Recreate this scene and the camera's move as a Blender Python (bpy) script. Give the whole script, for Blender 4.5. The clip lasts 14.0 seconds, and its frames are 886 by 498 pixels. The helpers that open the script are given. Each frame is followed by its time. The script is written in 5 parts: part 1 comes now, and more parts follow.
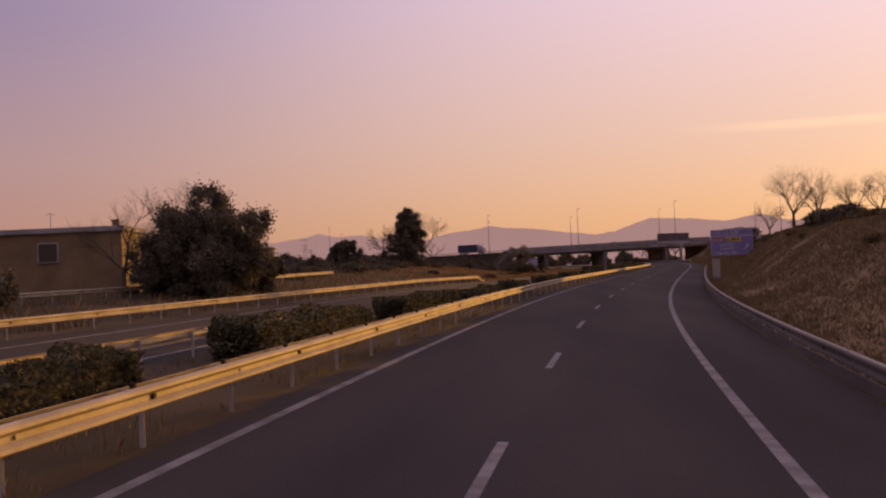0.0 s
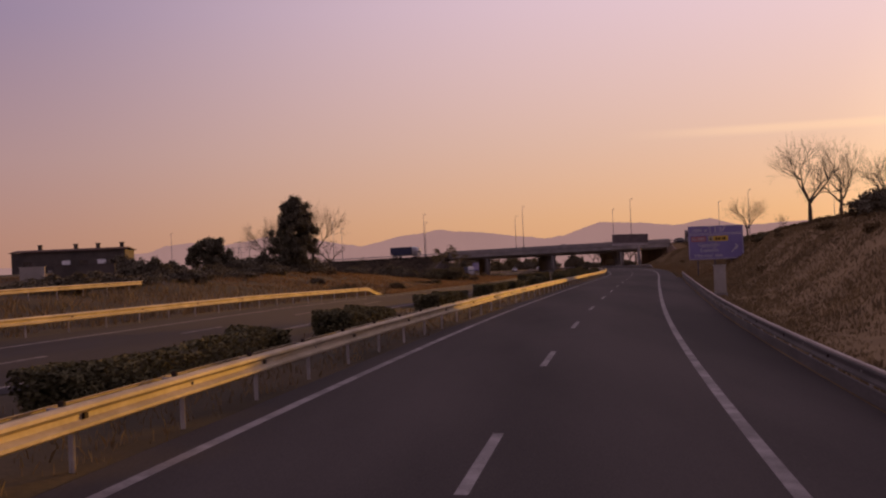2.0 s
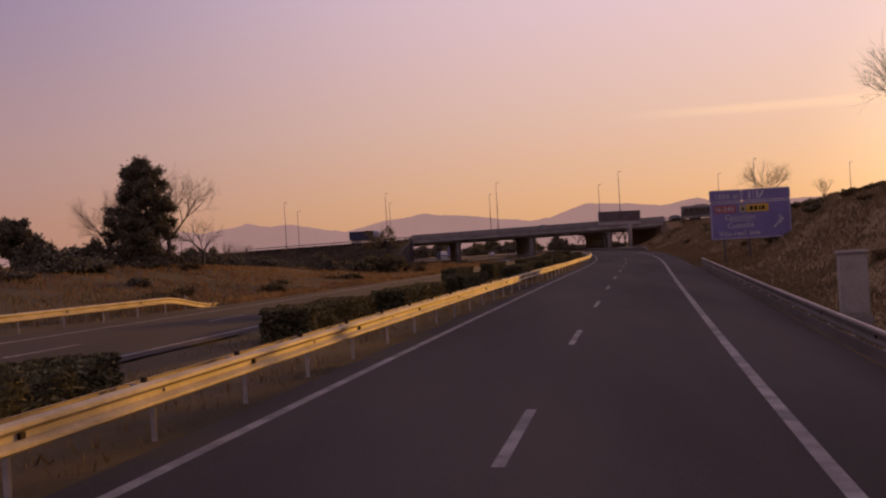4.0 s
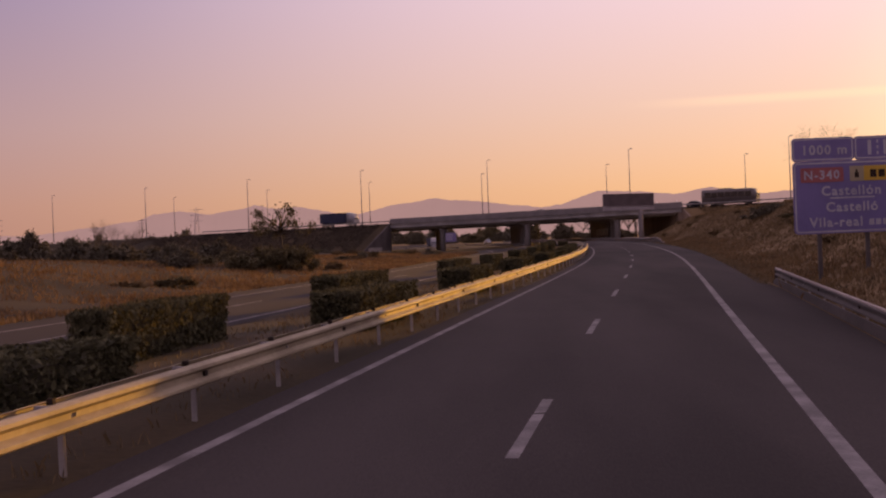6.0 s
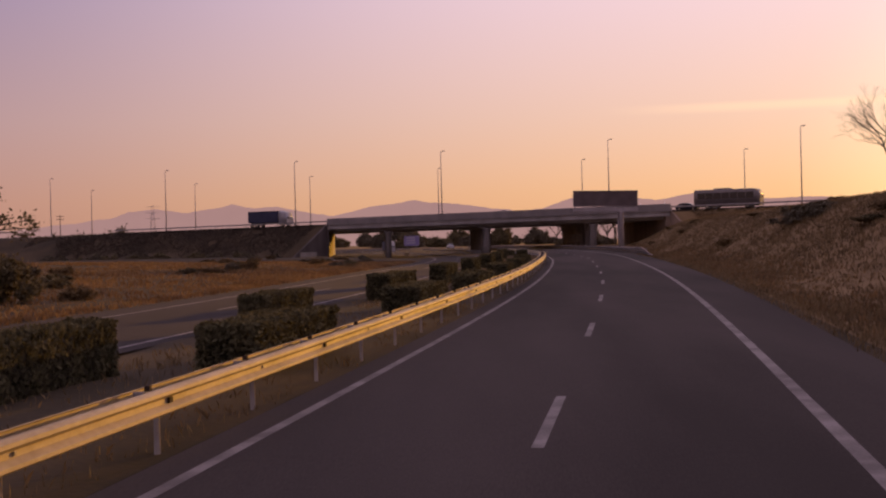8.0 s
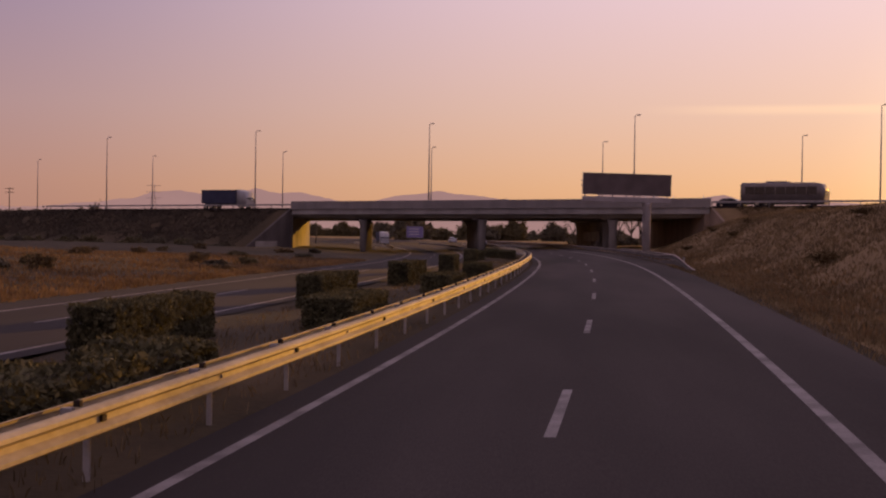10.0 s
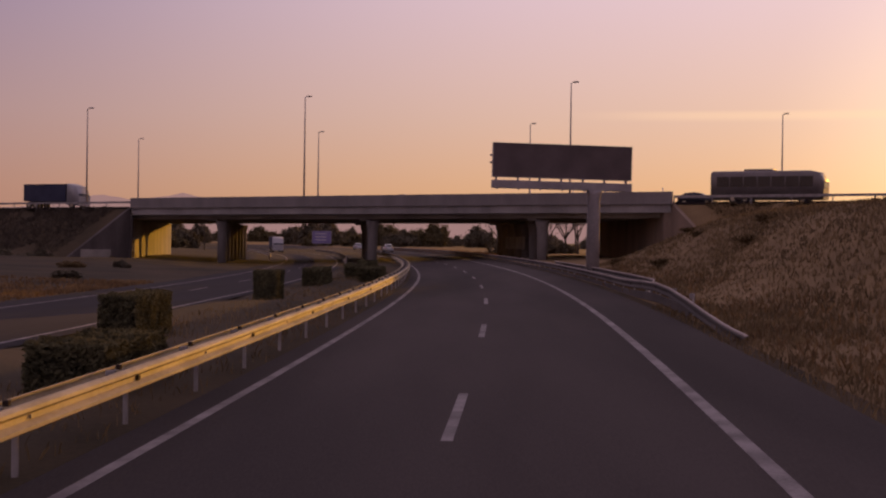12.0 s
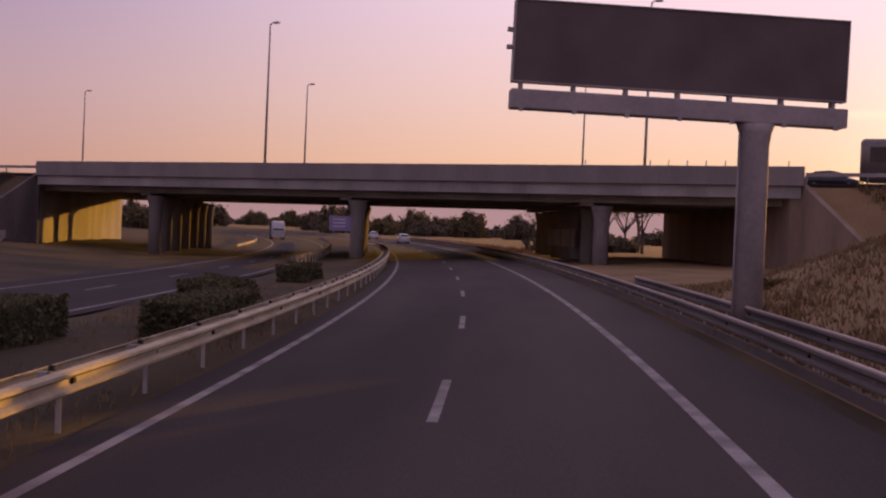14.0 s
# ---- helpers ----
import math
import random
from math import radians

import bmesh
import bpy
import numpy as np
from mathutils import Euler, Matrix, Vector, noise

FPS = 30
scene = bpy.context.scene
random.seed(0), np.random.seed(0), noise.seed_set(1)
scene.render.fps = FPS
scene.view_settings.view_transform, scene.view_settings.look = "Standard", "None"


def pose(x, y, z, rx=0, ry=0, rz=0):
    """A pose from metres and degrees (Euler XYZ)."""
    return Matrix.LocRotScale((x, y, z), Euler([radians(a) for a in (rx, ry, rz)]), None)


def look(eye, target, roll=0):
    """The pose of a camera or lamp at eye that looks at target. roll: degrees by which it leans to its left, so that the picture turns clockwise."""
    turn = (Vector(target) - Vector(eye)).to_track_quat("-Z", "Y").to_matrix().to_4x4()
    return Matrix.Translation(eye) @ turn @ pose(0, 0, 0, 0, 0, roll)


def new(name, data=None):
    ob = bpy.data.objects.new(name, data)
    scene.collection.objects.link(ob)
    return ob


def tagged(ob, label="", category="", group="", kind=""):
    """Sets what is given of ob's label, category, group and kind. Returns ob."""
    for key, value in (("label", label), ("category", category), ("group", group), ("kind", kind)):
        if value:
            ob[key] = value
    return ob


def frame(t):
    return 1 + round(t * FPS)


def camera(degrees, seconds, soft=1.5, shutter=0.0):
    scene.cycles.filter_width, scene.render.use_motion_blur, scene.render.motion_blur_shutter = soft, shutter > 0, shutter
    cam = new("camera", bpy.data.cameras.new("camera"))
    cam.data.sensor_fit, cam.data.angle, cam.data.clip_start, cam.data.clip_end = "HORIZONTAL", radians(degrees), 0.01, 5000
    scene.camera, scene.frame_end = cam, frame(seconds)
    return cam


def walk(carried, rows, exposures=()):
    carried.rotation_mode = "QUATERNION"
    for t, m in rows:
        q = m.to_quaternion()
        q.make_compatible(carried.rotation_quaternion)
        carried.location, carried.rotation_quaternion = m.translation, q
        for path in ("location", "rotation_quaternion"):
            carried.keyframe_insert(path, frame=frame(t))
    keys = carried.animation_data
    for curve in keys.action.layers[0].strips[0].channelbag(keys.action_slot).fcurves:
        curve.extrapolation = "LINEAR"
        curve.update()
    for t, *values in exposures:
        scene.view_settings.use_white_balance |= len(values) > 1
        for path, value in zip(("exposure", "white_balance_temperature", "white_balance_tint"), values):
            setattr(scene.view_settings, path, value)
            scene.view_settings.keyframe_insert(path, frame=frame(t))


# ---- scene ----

cam = camera(35.74, 14.0, soft=2.2)
# seconds, x, y, z, yaw, pitch, roll
PATH = [
    (0.0, 1.531, 20.237, 2.378, 5.468, 0.890, -2.606), (0.5, 1.747, 32.698, 2.428, 5.099, 0.187, -3.871),
    (1.0, 2.087, 45.107, 2.476, 4.857, 0.110, -3.680), (1.5, 2.530, 57.521, 2.525, 4.617, 0.639, -4.135),
    (2.0, 3.121, 70.036, 2.573, 3.391, 0.953, -2.424), (2.5, 3.823, 82.765, 2.622, 3.846, 1.059, -1.142),
    (3.0, 4.577, 95.287, 2.674, 3.675, 0.033, -2.264), (3.5, 5.408, 107.751, 2.726, 2.770, 0.441, -3.603),
    (4.3, 6.960, 127.90, 2.820, 3.000, 0.100, -3.100), (5.2, 8.980, 150.80, 2.932, 3.300, -0.150, -2.600),
    (6.0, 10.932, 171.303, 3.035, 3.395, -0.331, -2.330), (6.5, 12.026, 183.731, 3.103, 1.416, -0.508, -3.713),
    (7.0, 13.070, 195.995, 3.170, 2.165, 1.403, -1.463), (7.5, 14.129, 208.322, 3.234, 2.316, -0.250, -1.933),
    (8.3, 15.980, 228.40, 3.330, 2.900, -0.250, -0.900), (9.2, 17.990, 250.95, 3.436, 3.500, -0.400, 0.200),
    (10.0, 19.672, 270.999, 3.520, 3.700, -0.576, 0.835), (10.5, 20.648, 283.598, 3.575, 3.064, -0.687, 0.353),
    (11.0, 21.485, 296.170, 3.628, 1.918, -0.546, 1.446), (11.5, 22.251, 308.951, 3.682, 0.999, -1.135, 0.960),
    (12.0, 22.922, 321.842, 3.735, 0.899, -0.324, 0.756), (12.5, 23.512, 334.291, 3.786, 2.561, -1.388, 2.500),
    (13.0, 23.997, 346.733, 3.837, 2.173, -1.683, 2.380), (13.5, 24.381, 359.318, 3.883, 1.840, -2.444, 1.795),
    (14.0, 24.708, 371.819, 3.914, 2.750, -0.807, 2.412)]


def row_pose(x, y, z, yaw, pitch, roll):
    a, b = radians(yaw), radians(pitch)
    way = Vector((-math.sin(a) * math.cos(b), math.cos(a) * math.cos(b), math.sin(b)))
    return look((x, y, z), Vector((x, y, z)) + way, roll)


# seconds, stops, kelvin, tint
LIGHT = [(0.0, 0.12, 6500, 10), (0.5, -0.02, 6500, 10), (1.0, 0.06, 6500, 10), (1.5, 0.10, 6500, 10), (2.0, -0.05, 6500, 10), (2.5, -0.07, 6500, 10), (3.0, -0.05, 6500, 10), (3.5, -0.05, 6500, 10), (6.0, 0.20, 6420, 10),
         (6.5, 0.02, 6380, 10), (7.0, -0.15, 6420, 10), (7.5, 0.20, 6420, 10), (10.0, 0.05, 6450, 10), (11.0, 0.00, 6450, 10), (11.5, -0.05, 6430, 10), (12.0, -0.06, 6400, 10), (12.5, 0.07, 6350, 10),
         (13.0, 0.30, 6250, 11), (13.5, 0.30, 6150, 12), (14.0, 0.32, 6000, 13)]
walk(cam, [(r[0], row_pose(*r[1:])) for r in PATH], exposures=LIGHT)

# ---- world and sun: low evening sun, ahead and to the side of the road ----
CLOUD = (0.0865, 0.0915, 0.0925, 0.0965)   # height of the streak as sine
SUN_AZ, SUN_EL = 28.0, 5.0        # degrees clockwise from +y, degrees up
world = bpy.data.worlds.new("evening_sky")
scene.world = world
world.use_nodes = True
wn, wl = world.node_tree.nodes, world.node_tree.links
sky = wn.new("ShaderNodeTexSky")
sky.sky_type, sky.sun_disc = "NISHITA", False
sky.sun_elevation, sky.sun_rotation = radians(SUN_EL), radians(SUN_AZ)
sky.air_density, sky.dust_density, sky.ozone_density = 1.0, 2.0, 2.0


def ramp(stops):
    r = wn.new("ShaderNodeValToRGB")
    for i, (at, c) in enumerate(stops):
        e = r.color_ramp.elements[i] if i < 2 else r.color_ramp.elements.new(at)
        e.position, e.color = at, (*c, 1)
    return r


# evening haze: peach at the skyline, mauve above, paler towards the sun
way = wn.new("ShaderNodeTexCoord")
sep = wn.new("ShaderNodeSeparateXYZ")
wl.new(way.outputs["Generated"], sep.inputs[0])
away = ramp([(0.0, (0.396, 0.201, 0.156)), (0.035, (0.422, 0.217, 0.179)), (0.09, (0.396, 0.234, 0.244)), (0.19, (0.286, 0.201, 0.308)), (0.45, (0.423, 0.31, 0.421)), (1.0, (0.46, 0.335, 0.441))])
near = ramp([(0.0, (0.676, 0.338, 0.166)), (0.035, (0.695, 0.38, 0.218)), (0.09, (0.697, 0.438, 0.358)), (0.19, (0.756, 0.531, 0.595)), (0.45, (0.534, 0.396, 0.49)), (1.0, (0.46, 0.335, 0.441))])
for r in (away, near):
    wl.new(sep.outputs["Z"], r.inputs[0])
dot = wn.new("ShaderNodeVectorMath")
dot.operation = "DOT_PRODUCT"
dot.inputs[1].default_value = (math.sin(radians(SUN_AZ)), math.cos(radians(SUN_AZ)), 0.0)
wl.new(way.outputs["Generated"], dot.inputs[0])
glow = wn.new("ShaderNodeMapRange")
glow.interpolation_type = "SMOOTHERSTEP"
glow.inputs["From Min"].default_value, glow.inputs["From Max"].default_value = 0.55, 1.0
wl.new(dot.outputs["Value"], glow.inputs["Value"])
haze_mix = wn.new("ShaderNodeMix")
haze_mix.data_type = "RGBA"
wl.new(glow.outputs[0], haze_mix.inputs[0])
wl.new(away.outputs[0], haze_mix.inputs[6])
wl.new(near.outputs[0], haze_mix.inputs[7])
# brighter air close to the sun
halo = wn.new("ShaderNodeMapRange")
halo.interpolation_type = "SMOOTHSTEP"
halo.inputs["From Min"].default_value, halo.inputs["From Max"].default_value = 0.955, 1.01
wl.new(dot.outputs["Value"], halo.inputs["Value"])
bright = wn.new("ShaderNodeVectorMath")
bright.operation = "SCALE"
bright.inputs[0].default_value = (0.36, 0.28, 0.17)
wl.new(halo.outputs[0], bright.inputs["Scale"])
sunward = wn.new("ShaderNodeVectorMath")
sunward.operation = "ADD"
wl.new(haze_mix.outputs[2], sunward.inputs[0])
wl.new(bright.outputs[0], sunward.inputs[1])
# one thin lit streak of cloud towards the sun


def span(source, a, b, c, d):
    """One between b and c, fading to nothing at a and d."""
    up, down, both_of = wn.new("ShaderNodeMapRange"), wn.new("ShaderNodeMapRange"), wn.new("ShaderNodeMath")
    for node, f0, f1 in ((up, a, b), (down, d, c)):
        node.interpolation_type = "SMOOTHSTEP"
        node.inputs["From Min"].default_value, node.inputs["From Max"].default_value = f0, f1
        wl.new(source, node.inputs["Value"])
    both_of.operation = "MULTIPLY"
    wl.new(up.outputs[0], both_of.inputs[0])
    wl.new(down.outputs[0], both_of.inputs[1])
    return both_of.outputs[0]


cloud = wn.new("ShaderNodeMath")
cloud.operation = "MULTIPLY"
wl.new(span(sep.outputs["Z"], CLOUD[0], CLOUD[1], CLOUD[2], CLOUD[3]), cloud.inputs[0])
wl.new(span(sep.outputs["X"], 0.06, 0.17, 0.32, 0.48), cloud.inputs[1])
wisp = wn.new("ShaderNodeMix")
wisp.data_type = "RGBA"
wisp.inputs[7].default_value = (0.93, 0.60, 0.40, 1)
dim = wn.new("ShaderNodeMath")
dim.operation = "MULTIPLY"
dim.inputs[1].default_value = 0.45
wl.new(cloud.outputs[0], dim.inputs[0])
wl.new(dim.outputs[0], wisp.inputs[0])
wl.new(sunward.outputs[0], wisp.inputs[6])
air = wn.new("ShaderNodeVectorMath")
air.operation = "SCALE"
air.inputs["Scale"].default_value = 0.012
wl.new(sky.outputs[0], air.inputs[0])
both = wn.new("ShaderNodeVectorMath")
both.operation = "ADD"
wl.new(wisp.outputs[2], both.inputs[0])
wl.new(air.outputs[0], both.inputs[1])
wl.new(both.outputs[0], wn["Background"].inputs[0])
wn["Background"].inputs[1].default_value = 1.0
sun = new("sun", bpy.data.lights.new("sun", "SUN"))
sun.data.energy, sun.data.angle, sun.data.color = 3.1, radians(0.5), (1.0, 0.45, 0.045)
az, el = radians(SUN_AZ), radians(SUN_EL)
sun.matrix_world = look((0, 0, 60), (-math.sin(az) * math.cos(el) * 10, -math.cos(az) * math.cos(el) * 10, 60 - math.sin(el) * 10))

# ---- the road's line: bend (1/km) and height along its length ----
STEP = 2.0
SG = np.arange(-1500, 5200, STEP)
BEND_AT = [-31, -30, 10, 50, 90, 130, 170, 210, 250, 290, 330, 370, 410, 450, 490, 530, 600, 800, 900, 901]
BEND = [0, -0.759, -0.675, -0.645, -0.716, -0.443, -0.021, -0.145, 0.382, 0.721, 0.417, 1.057, 1.073, 0.75, 0.7, 0.8, 0.9, 0.9, 0.8, 0]
RISE_AT = [-1500, -30, 50, 130, 210, 290, 370, 450, 530, 5200]
RISE = [-0.3, -0.118, 0.147, 0.470, 0.826, 1.143, 1.469, 1.433, 1.431, 1.4]
BANK_AT = [-1500, -30, 50, 130, 210, 290, 370, 450, 530, 900, 5200]
BANK = [0, -4.2, -3.64, -3.41, -0.95, 1.13, 1.43, 2.8, 3.0, 2.5, 0]     # degrees, + lifts the outer right edge
_k = np.interp(SG, BEND_AT, BEND) * 1e-3
_th = np.concatenate([[0], np.cumsum((_k[1:] + _k[:-1]) / 2 * STEP)])
_i0 = int(np.argmin(abs(SG)))
_th -= _th[_i0]
_x = np.concatenate([[0], np.cumsum(-np.sin((_th[1:] + _th[:-1]) / 2) * STEP)])
_y = np.concatenate([[0], np.cumsum(np.cos((_th[1:] + _th[:-1]) / 2) * STEP)])
_x, _y = _x - _x[_i0], _y - _y[_i0]
_z = np.convolve(np.pad(np.interp(SG, RISE_AT, RISE), 10, "edge"), np.ones(21) / 21, "valid")


_b = np.tan(np.radians(np.convolve(np.pad(np.interp(SG, BANK_AT, BANK), 10, "edge"), np.ones(21) / 21, "valid")))


def heading(s):
    return float(np.interp(s, SG, _th))


def on(s, d, h=0.0):
    """World point s metres along the road, d to its right, h above the running surface."""
    th = heading(s)
    return Vector((float(np.interp(s, SG, _x)) + d * math.cos(th), float(np.interp(s, SG, _y)) + d * math.sin(th), float(np.interp(s, SG, _z)) + h))


def set_at(s, d, h=0.0, turn=0.0):
    """Pose of a thing whose own +y runs along the road."""
    p = on(s, d, h)
    return pose(p.x, p.y, p.z, 0, 0, math.degrees(heading(s)) + turn)


def smooth(a, b, x):
    t = np.clip((x - a) / (b - a), 0, 1)
    return t * t * (3 - 2 * t)


# ---- the overpass's axes: u along it, n across it ----
AX = radians(-27.6)
U, N = Vector((math.cos(AX), math.sin(AX), 0)), Vector((-math.sin(AX), math.cos(AX), 0))
N0, N1 = 436.0, 472.7             # deck edges
U0, U1 = -251.5, -177.9           # bridge ends
SK = -0.66                        # the bridge ends follow the road below, askew to the deck
SLANT = -0.648                    # piers and abutments run askew under the deck
FACE_L, FACE_R = -251.8, -178.0   # abutment faces at the near deck edge
DECK = 7.95                       # carriageway level


def ov(u, n, z):
    return U * u + N * n + Vector((0, 0, z))


def deck_lift(u):
    """The overpass climbs a little towards its far end."""
    return 0.006 * (u + 222)


# ---- materials ----
def mat(name, a, b, scale=1.0, rough=0.85, metal=0.0, bump=0.0, fine=40.0, detail=5.0, spread=(0.35, 0.65), spec=0.5, stretch=None):
    """Two colours mixed by large stains and fine grain, in world metres."""
    m = bpy.data.materials.new(name)
    m.use_nodes = True
    nt = m.node_tree
    nd, lk = nt.nodes, nt.links
    bs = nd["Principled BSDF"]
    geo = nd.new("ShaderNodeNewGeometry")
    src = geo.outputs["Position"]
    if stretch:
        mp = nd.new("ShaderNodeMapping")
        mp.inputs["Scale"].default_value = stretch
        lk.new(src, mp.inputs[0])
        src = mp.outputs[0]
    n1, n2 = nd.new("ShaderNodeTexNoise"), nd.new("ShaderNodeTexNoise")
    n1.inputs["Scale"].default_value, n1.inputs["Detail"].default_value = scale, detail
    n2.inputs["Scale"].default_value, n2.inputs["Detail"].default_value = fine, 2.0
    lk.new(src, n1.inputs["Vector"])
    lk.new(src, n2.inputs["Vector"])
    mr = nd.new("ShaderNodeMapRange")
    mr.inputs["From Min"].default_value, mr.inputs["From Max"].default_value = spread
    ad = nd.new("ShaderNodeMath")
    ad.operation = "MULTIPLY_ADD"
    ad.inputs[1].default_value = 0.35
    lk.new(n2.outputs["Fac"], ad.inputs[0])
    sb = nd.new("ShaderNodeMath")
    sb.operation = "SUBTRACT"
    sb.inputs[1].default_value = 0.175
    lk.new(n1.outputs["Fac"], sb.inputs[0])
    lk.new(sb.outputs[0], ad.inputs[2])
    lk.new(ad.outputs[0], mr.inputs["Value"])
    mx = nd.new("ShaderNodeMix")
    mx.data_type = "RGBA"
    mx.inputs[6].default_value, mx.inputs[7].default_value = (*a, 1), (*b, 1)
    lk.new(mr.outputs[0], mx.inputs[0])
    lk.new(mx.outputs[2], bs.inputs["Base Color"])
    bs.inputs["Roughness"].default_value, bs.inputs["Metallic"].default_value = rough, metal
    bs.inputs["Specular IOR Level"].default_value = spec
    if bump:
        bp = nd.new("ShaderNodeBump")
        bp.inputs["Strength"].default_value, bp.inputs["Distance"].default_value = bump, 0.02
        lk.new(n2.outputs["Fac"], bp.inputs["Height"])
        lk.new(bp.outputs[0], bs.inputs["Normal"])
    return m


def varied(m, amount=0.25, clear=0.15):
    """Shades each joined piece a little differently."""
    nd, lk = m.node_tree.nodes, m.node_tree.links
    bs = nd["Principled BSDF"]
    src = bs.inputs["Base Color"].links[0].from_socket
    geo = nd.new("ShaderNodeNewGeometry")
    mr = nd.new("ShaderNodeMapRange")
    mr.inputs["To Min"].default_value, mr.inputs["To Max"].default_value = 1 - amount, 1 + amount
    hs = nd.new("ShaderNodeHueSaturation")
    lk.new(geo.outputs["Random Per Island"], mr.inputs["Value"])
    lk.new(mr.outputs[0], hs.inputs["Value"])
    lk.new(src, hs.inputs["Color"])
    lk.new(hs.outputs[0], bs.inputs["Base Color"])
    # thin blades and leaves let part of the light through
    thin, mix = nd.new("ShaderNodeBsdfTranslucent"), nd.new("ShaderNodeMixShader")
    mix.inputs[0].default_value = clear
    lk.new(hs.outputs[0], thin.inputs["Color"])
    lk.new(bs.outputs[0], mix.inputs[1])
    lk.new(thin.outputs[0], mix.inputs[2])
    lk.new(mix.outputs[0], nd["Material Output"].inputs["Surface"])
    return m


ASPHALT = mat("asphalt", (0.032, 0.0258, 0.0245), (0.063, 0.051, 0.047), 0.25, 0.95, bump=0.06, fine=60, spec=0.12, stretch=(1, 0.12, 1))
ASPHALT_OLD = mat("asphalt_worn", (0.025, 0.0203, 0.0208), (0.038, 0.0308, 0.031), 0.3, 0.95, bump=0.05, fine=60, spec=0.12, stretch=(1, 0.15, 1))
PAINT = mat("road_paint", (0.135, 0.12, 0.115), (0.27, 0.245, 0.235), 1.2, 0.85, bump=0.15, fine=25, spec=0.2)
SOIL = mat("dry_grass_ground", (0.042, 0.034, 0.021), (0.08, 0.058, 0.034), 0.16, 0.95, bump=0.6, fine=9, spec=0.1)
# Dry grass too, lightened for the glare on the sunward side.
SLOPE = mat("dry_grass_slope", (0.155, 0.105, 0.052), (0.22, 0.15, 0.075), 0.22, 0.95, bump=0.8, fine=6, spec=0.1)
# Some of the low sun's gold is mixed into this zinc.
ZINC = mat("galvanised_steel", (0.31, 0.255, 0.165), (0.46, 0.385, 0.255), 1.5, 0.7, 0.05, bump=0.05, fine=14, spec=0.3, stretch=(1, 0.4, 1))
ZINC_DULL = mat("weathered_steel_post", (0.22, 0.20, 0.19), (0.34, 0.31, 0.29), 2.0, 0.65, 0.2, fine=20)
# Dust, plus the shade on faces turned from the sun, in one colour.
ZINC_DUSTY_SHADED = mat("dusty_steel_in_shade", (0.06, 0.05, 0.046), (0.105, 0.087, 0.08), 0.8, 0.8, 0.1, fine=12, stretch=(1, 0.3, 1))
ZINC_POST = mat("pale_zinc_post", (0.33, 0.30, 0.275), (0.45, 0.41, 0.375), 3.0, 0.7, 0.0, fine=20, spec=0.3)
# Pale copy that paints the light on the top edge of shaded rails.
ZINC_EDGE_LIT = mat("zinc_edge_highlight", (0.30, 0.25, 0.215), (0.42, 0.355, 0.305), 0.8, 0.75, 0.05, fine=12, stretch=(1, 0.3, 1), spec=0.3)
RUBBER = mat("dark_reflector", (0.028, 0.02, 0.016), (0.045, 0.032, 0.025), 8, 0.9, spec=0.1)
CONCRETE = mat("concrete", (0.185, 0.166, 0.154), (0.235, 0.212, 0.197), 0.5, 0.9, bump=0.25, fine=8, stretch=(1, 1, 0.25))
CONCRETE_DARK = mat("stained_concrete", (0.22, 0.205, 0.19), (0.34, 0.315, 0.29), 0.3, 0.9, bump=0.25, fine=8, stretch=(1, 1, 0.3))
# Piers are coloured darker than the abutment to keep them looking shaded.
CONCRETE_SHADED = mat("shade_toned_pier_concrete", (0.18, 0.163, 0.15), (0.28, 0.255, 0.235), 0.3, 0.95, bump=0.25, fine=8, spec=0.1, stretch=(1, 1, 0.2))
# Left wing and abutment end: their unlit look is put into the colour.
CONCRETE_DIM = mat("dimmed_wing_concrete", (0.085, 0.073, 0.068), (0.14, 0.12, 0.112), 0.4, 0.95, bump=0.25, fine=8, spec=0.1, stretch=(1, 1, 0.25))
# Warm haze on the sunward side is mixed into this concrete.
CONCRETE_WING = mat("warm_wing_concrete", (0.19, 0.142, 0.105), (0.27, 0.2, 0.148), 0.4, 0.95, bump=0.25, fine=8, spec=0.1, stretch=(1, 1, 0.25))
LEAF_HEDGE = varied(mat("oleander_leaves", (0.066, 0.062, 0.034), (0.125, 0.112, 0.056), 1.5, 0.9, fine=12, spec=0.15), 0.45)
# Near-black filling colour that stands for shade between the leaves.
HEDGE_CORE = mat("hedge_inner_shade", (0.045, 0.04, 0.026), (0.08, 0.07, 0.044), 3, 0.95, fine=15, spec=0.05)
LEAF_DARK = varied(mat("dark_tree_leaves", (0.1, 0.086, 0.06), (0.155, 0.133, 0.086), 0.8, 0.9, fine=10, spec=0.15), 0.4)
LEAF_PINE = varied(mat("pine_needles", (0.09, 0.08, 0.054), (0.14, 0.124, 0.08), 0.8, 0.9, fine=10, spec=0.15), 0.4)
LEAF_OLIVE = varied(mat("dusty_olive_leaves", (0.1, 0.085, 0.045), (0.16, 0.13, 0.066), 0.8, 0.9, fine=10, spec=0.15), 0.4)
GRASS_GOLD = varied(mat("dry_tall_grass", (0.12, 0.07, 0.029), (0.25, 0.152, 0.06), 0.3, 0.85, fine=6), 0.35, 0.3)
# The same scrub toned down, with the left approach's shade in its colour.
SCRUB_DIM = varied(mat("grey_brown_scrub", (0.06, 0.049, 0.038), (0.1, 0.08, 0.06), 0.4, 0.95, fine=6, spec=0.1), 0.3)
GRASS_GREEN = varied(mat("verge_weeds", (0.13, 0.091, 0.041), (0.205, 0.142, 0.064), 0.4, 0.85, fine=6), 0.35)
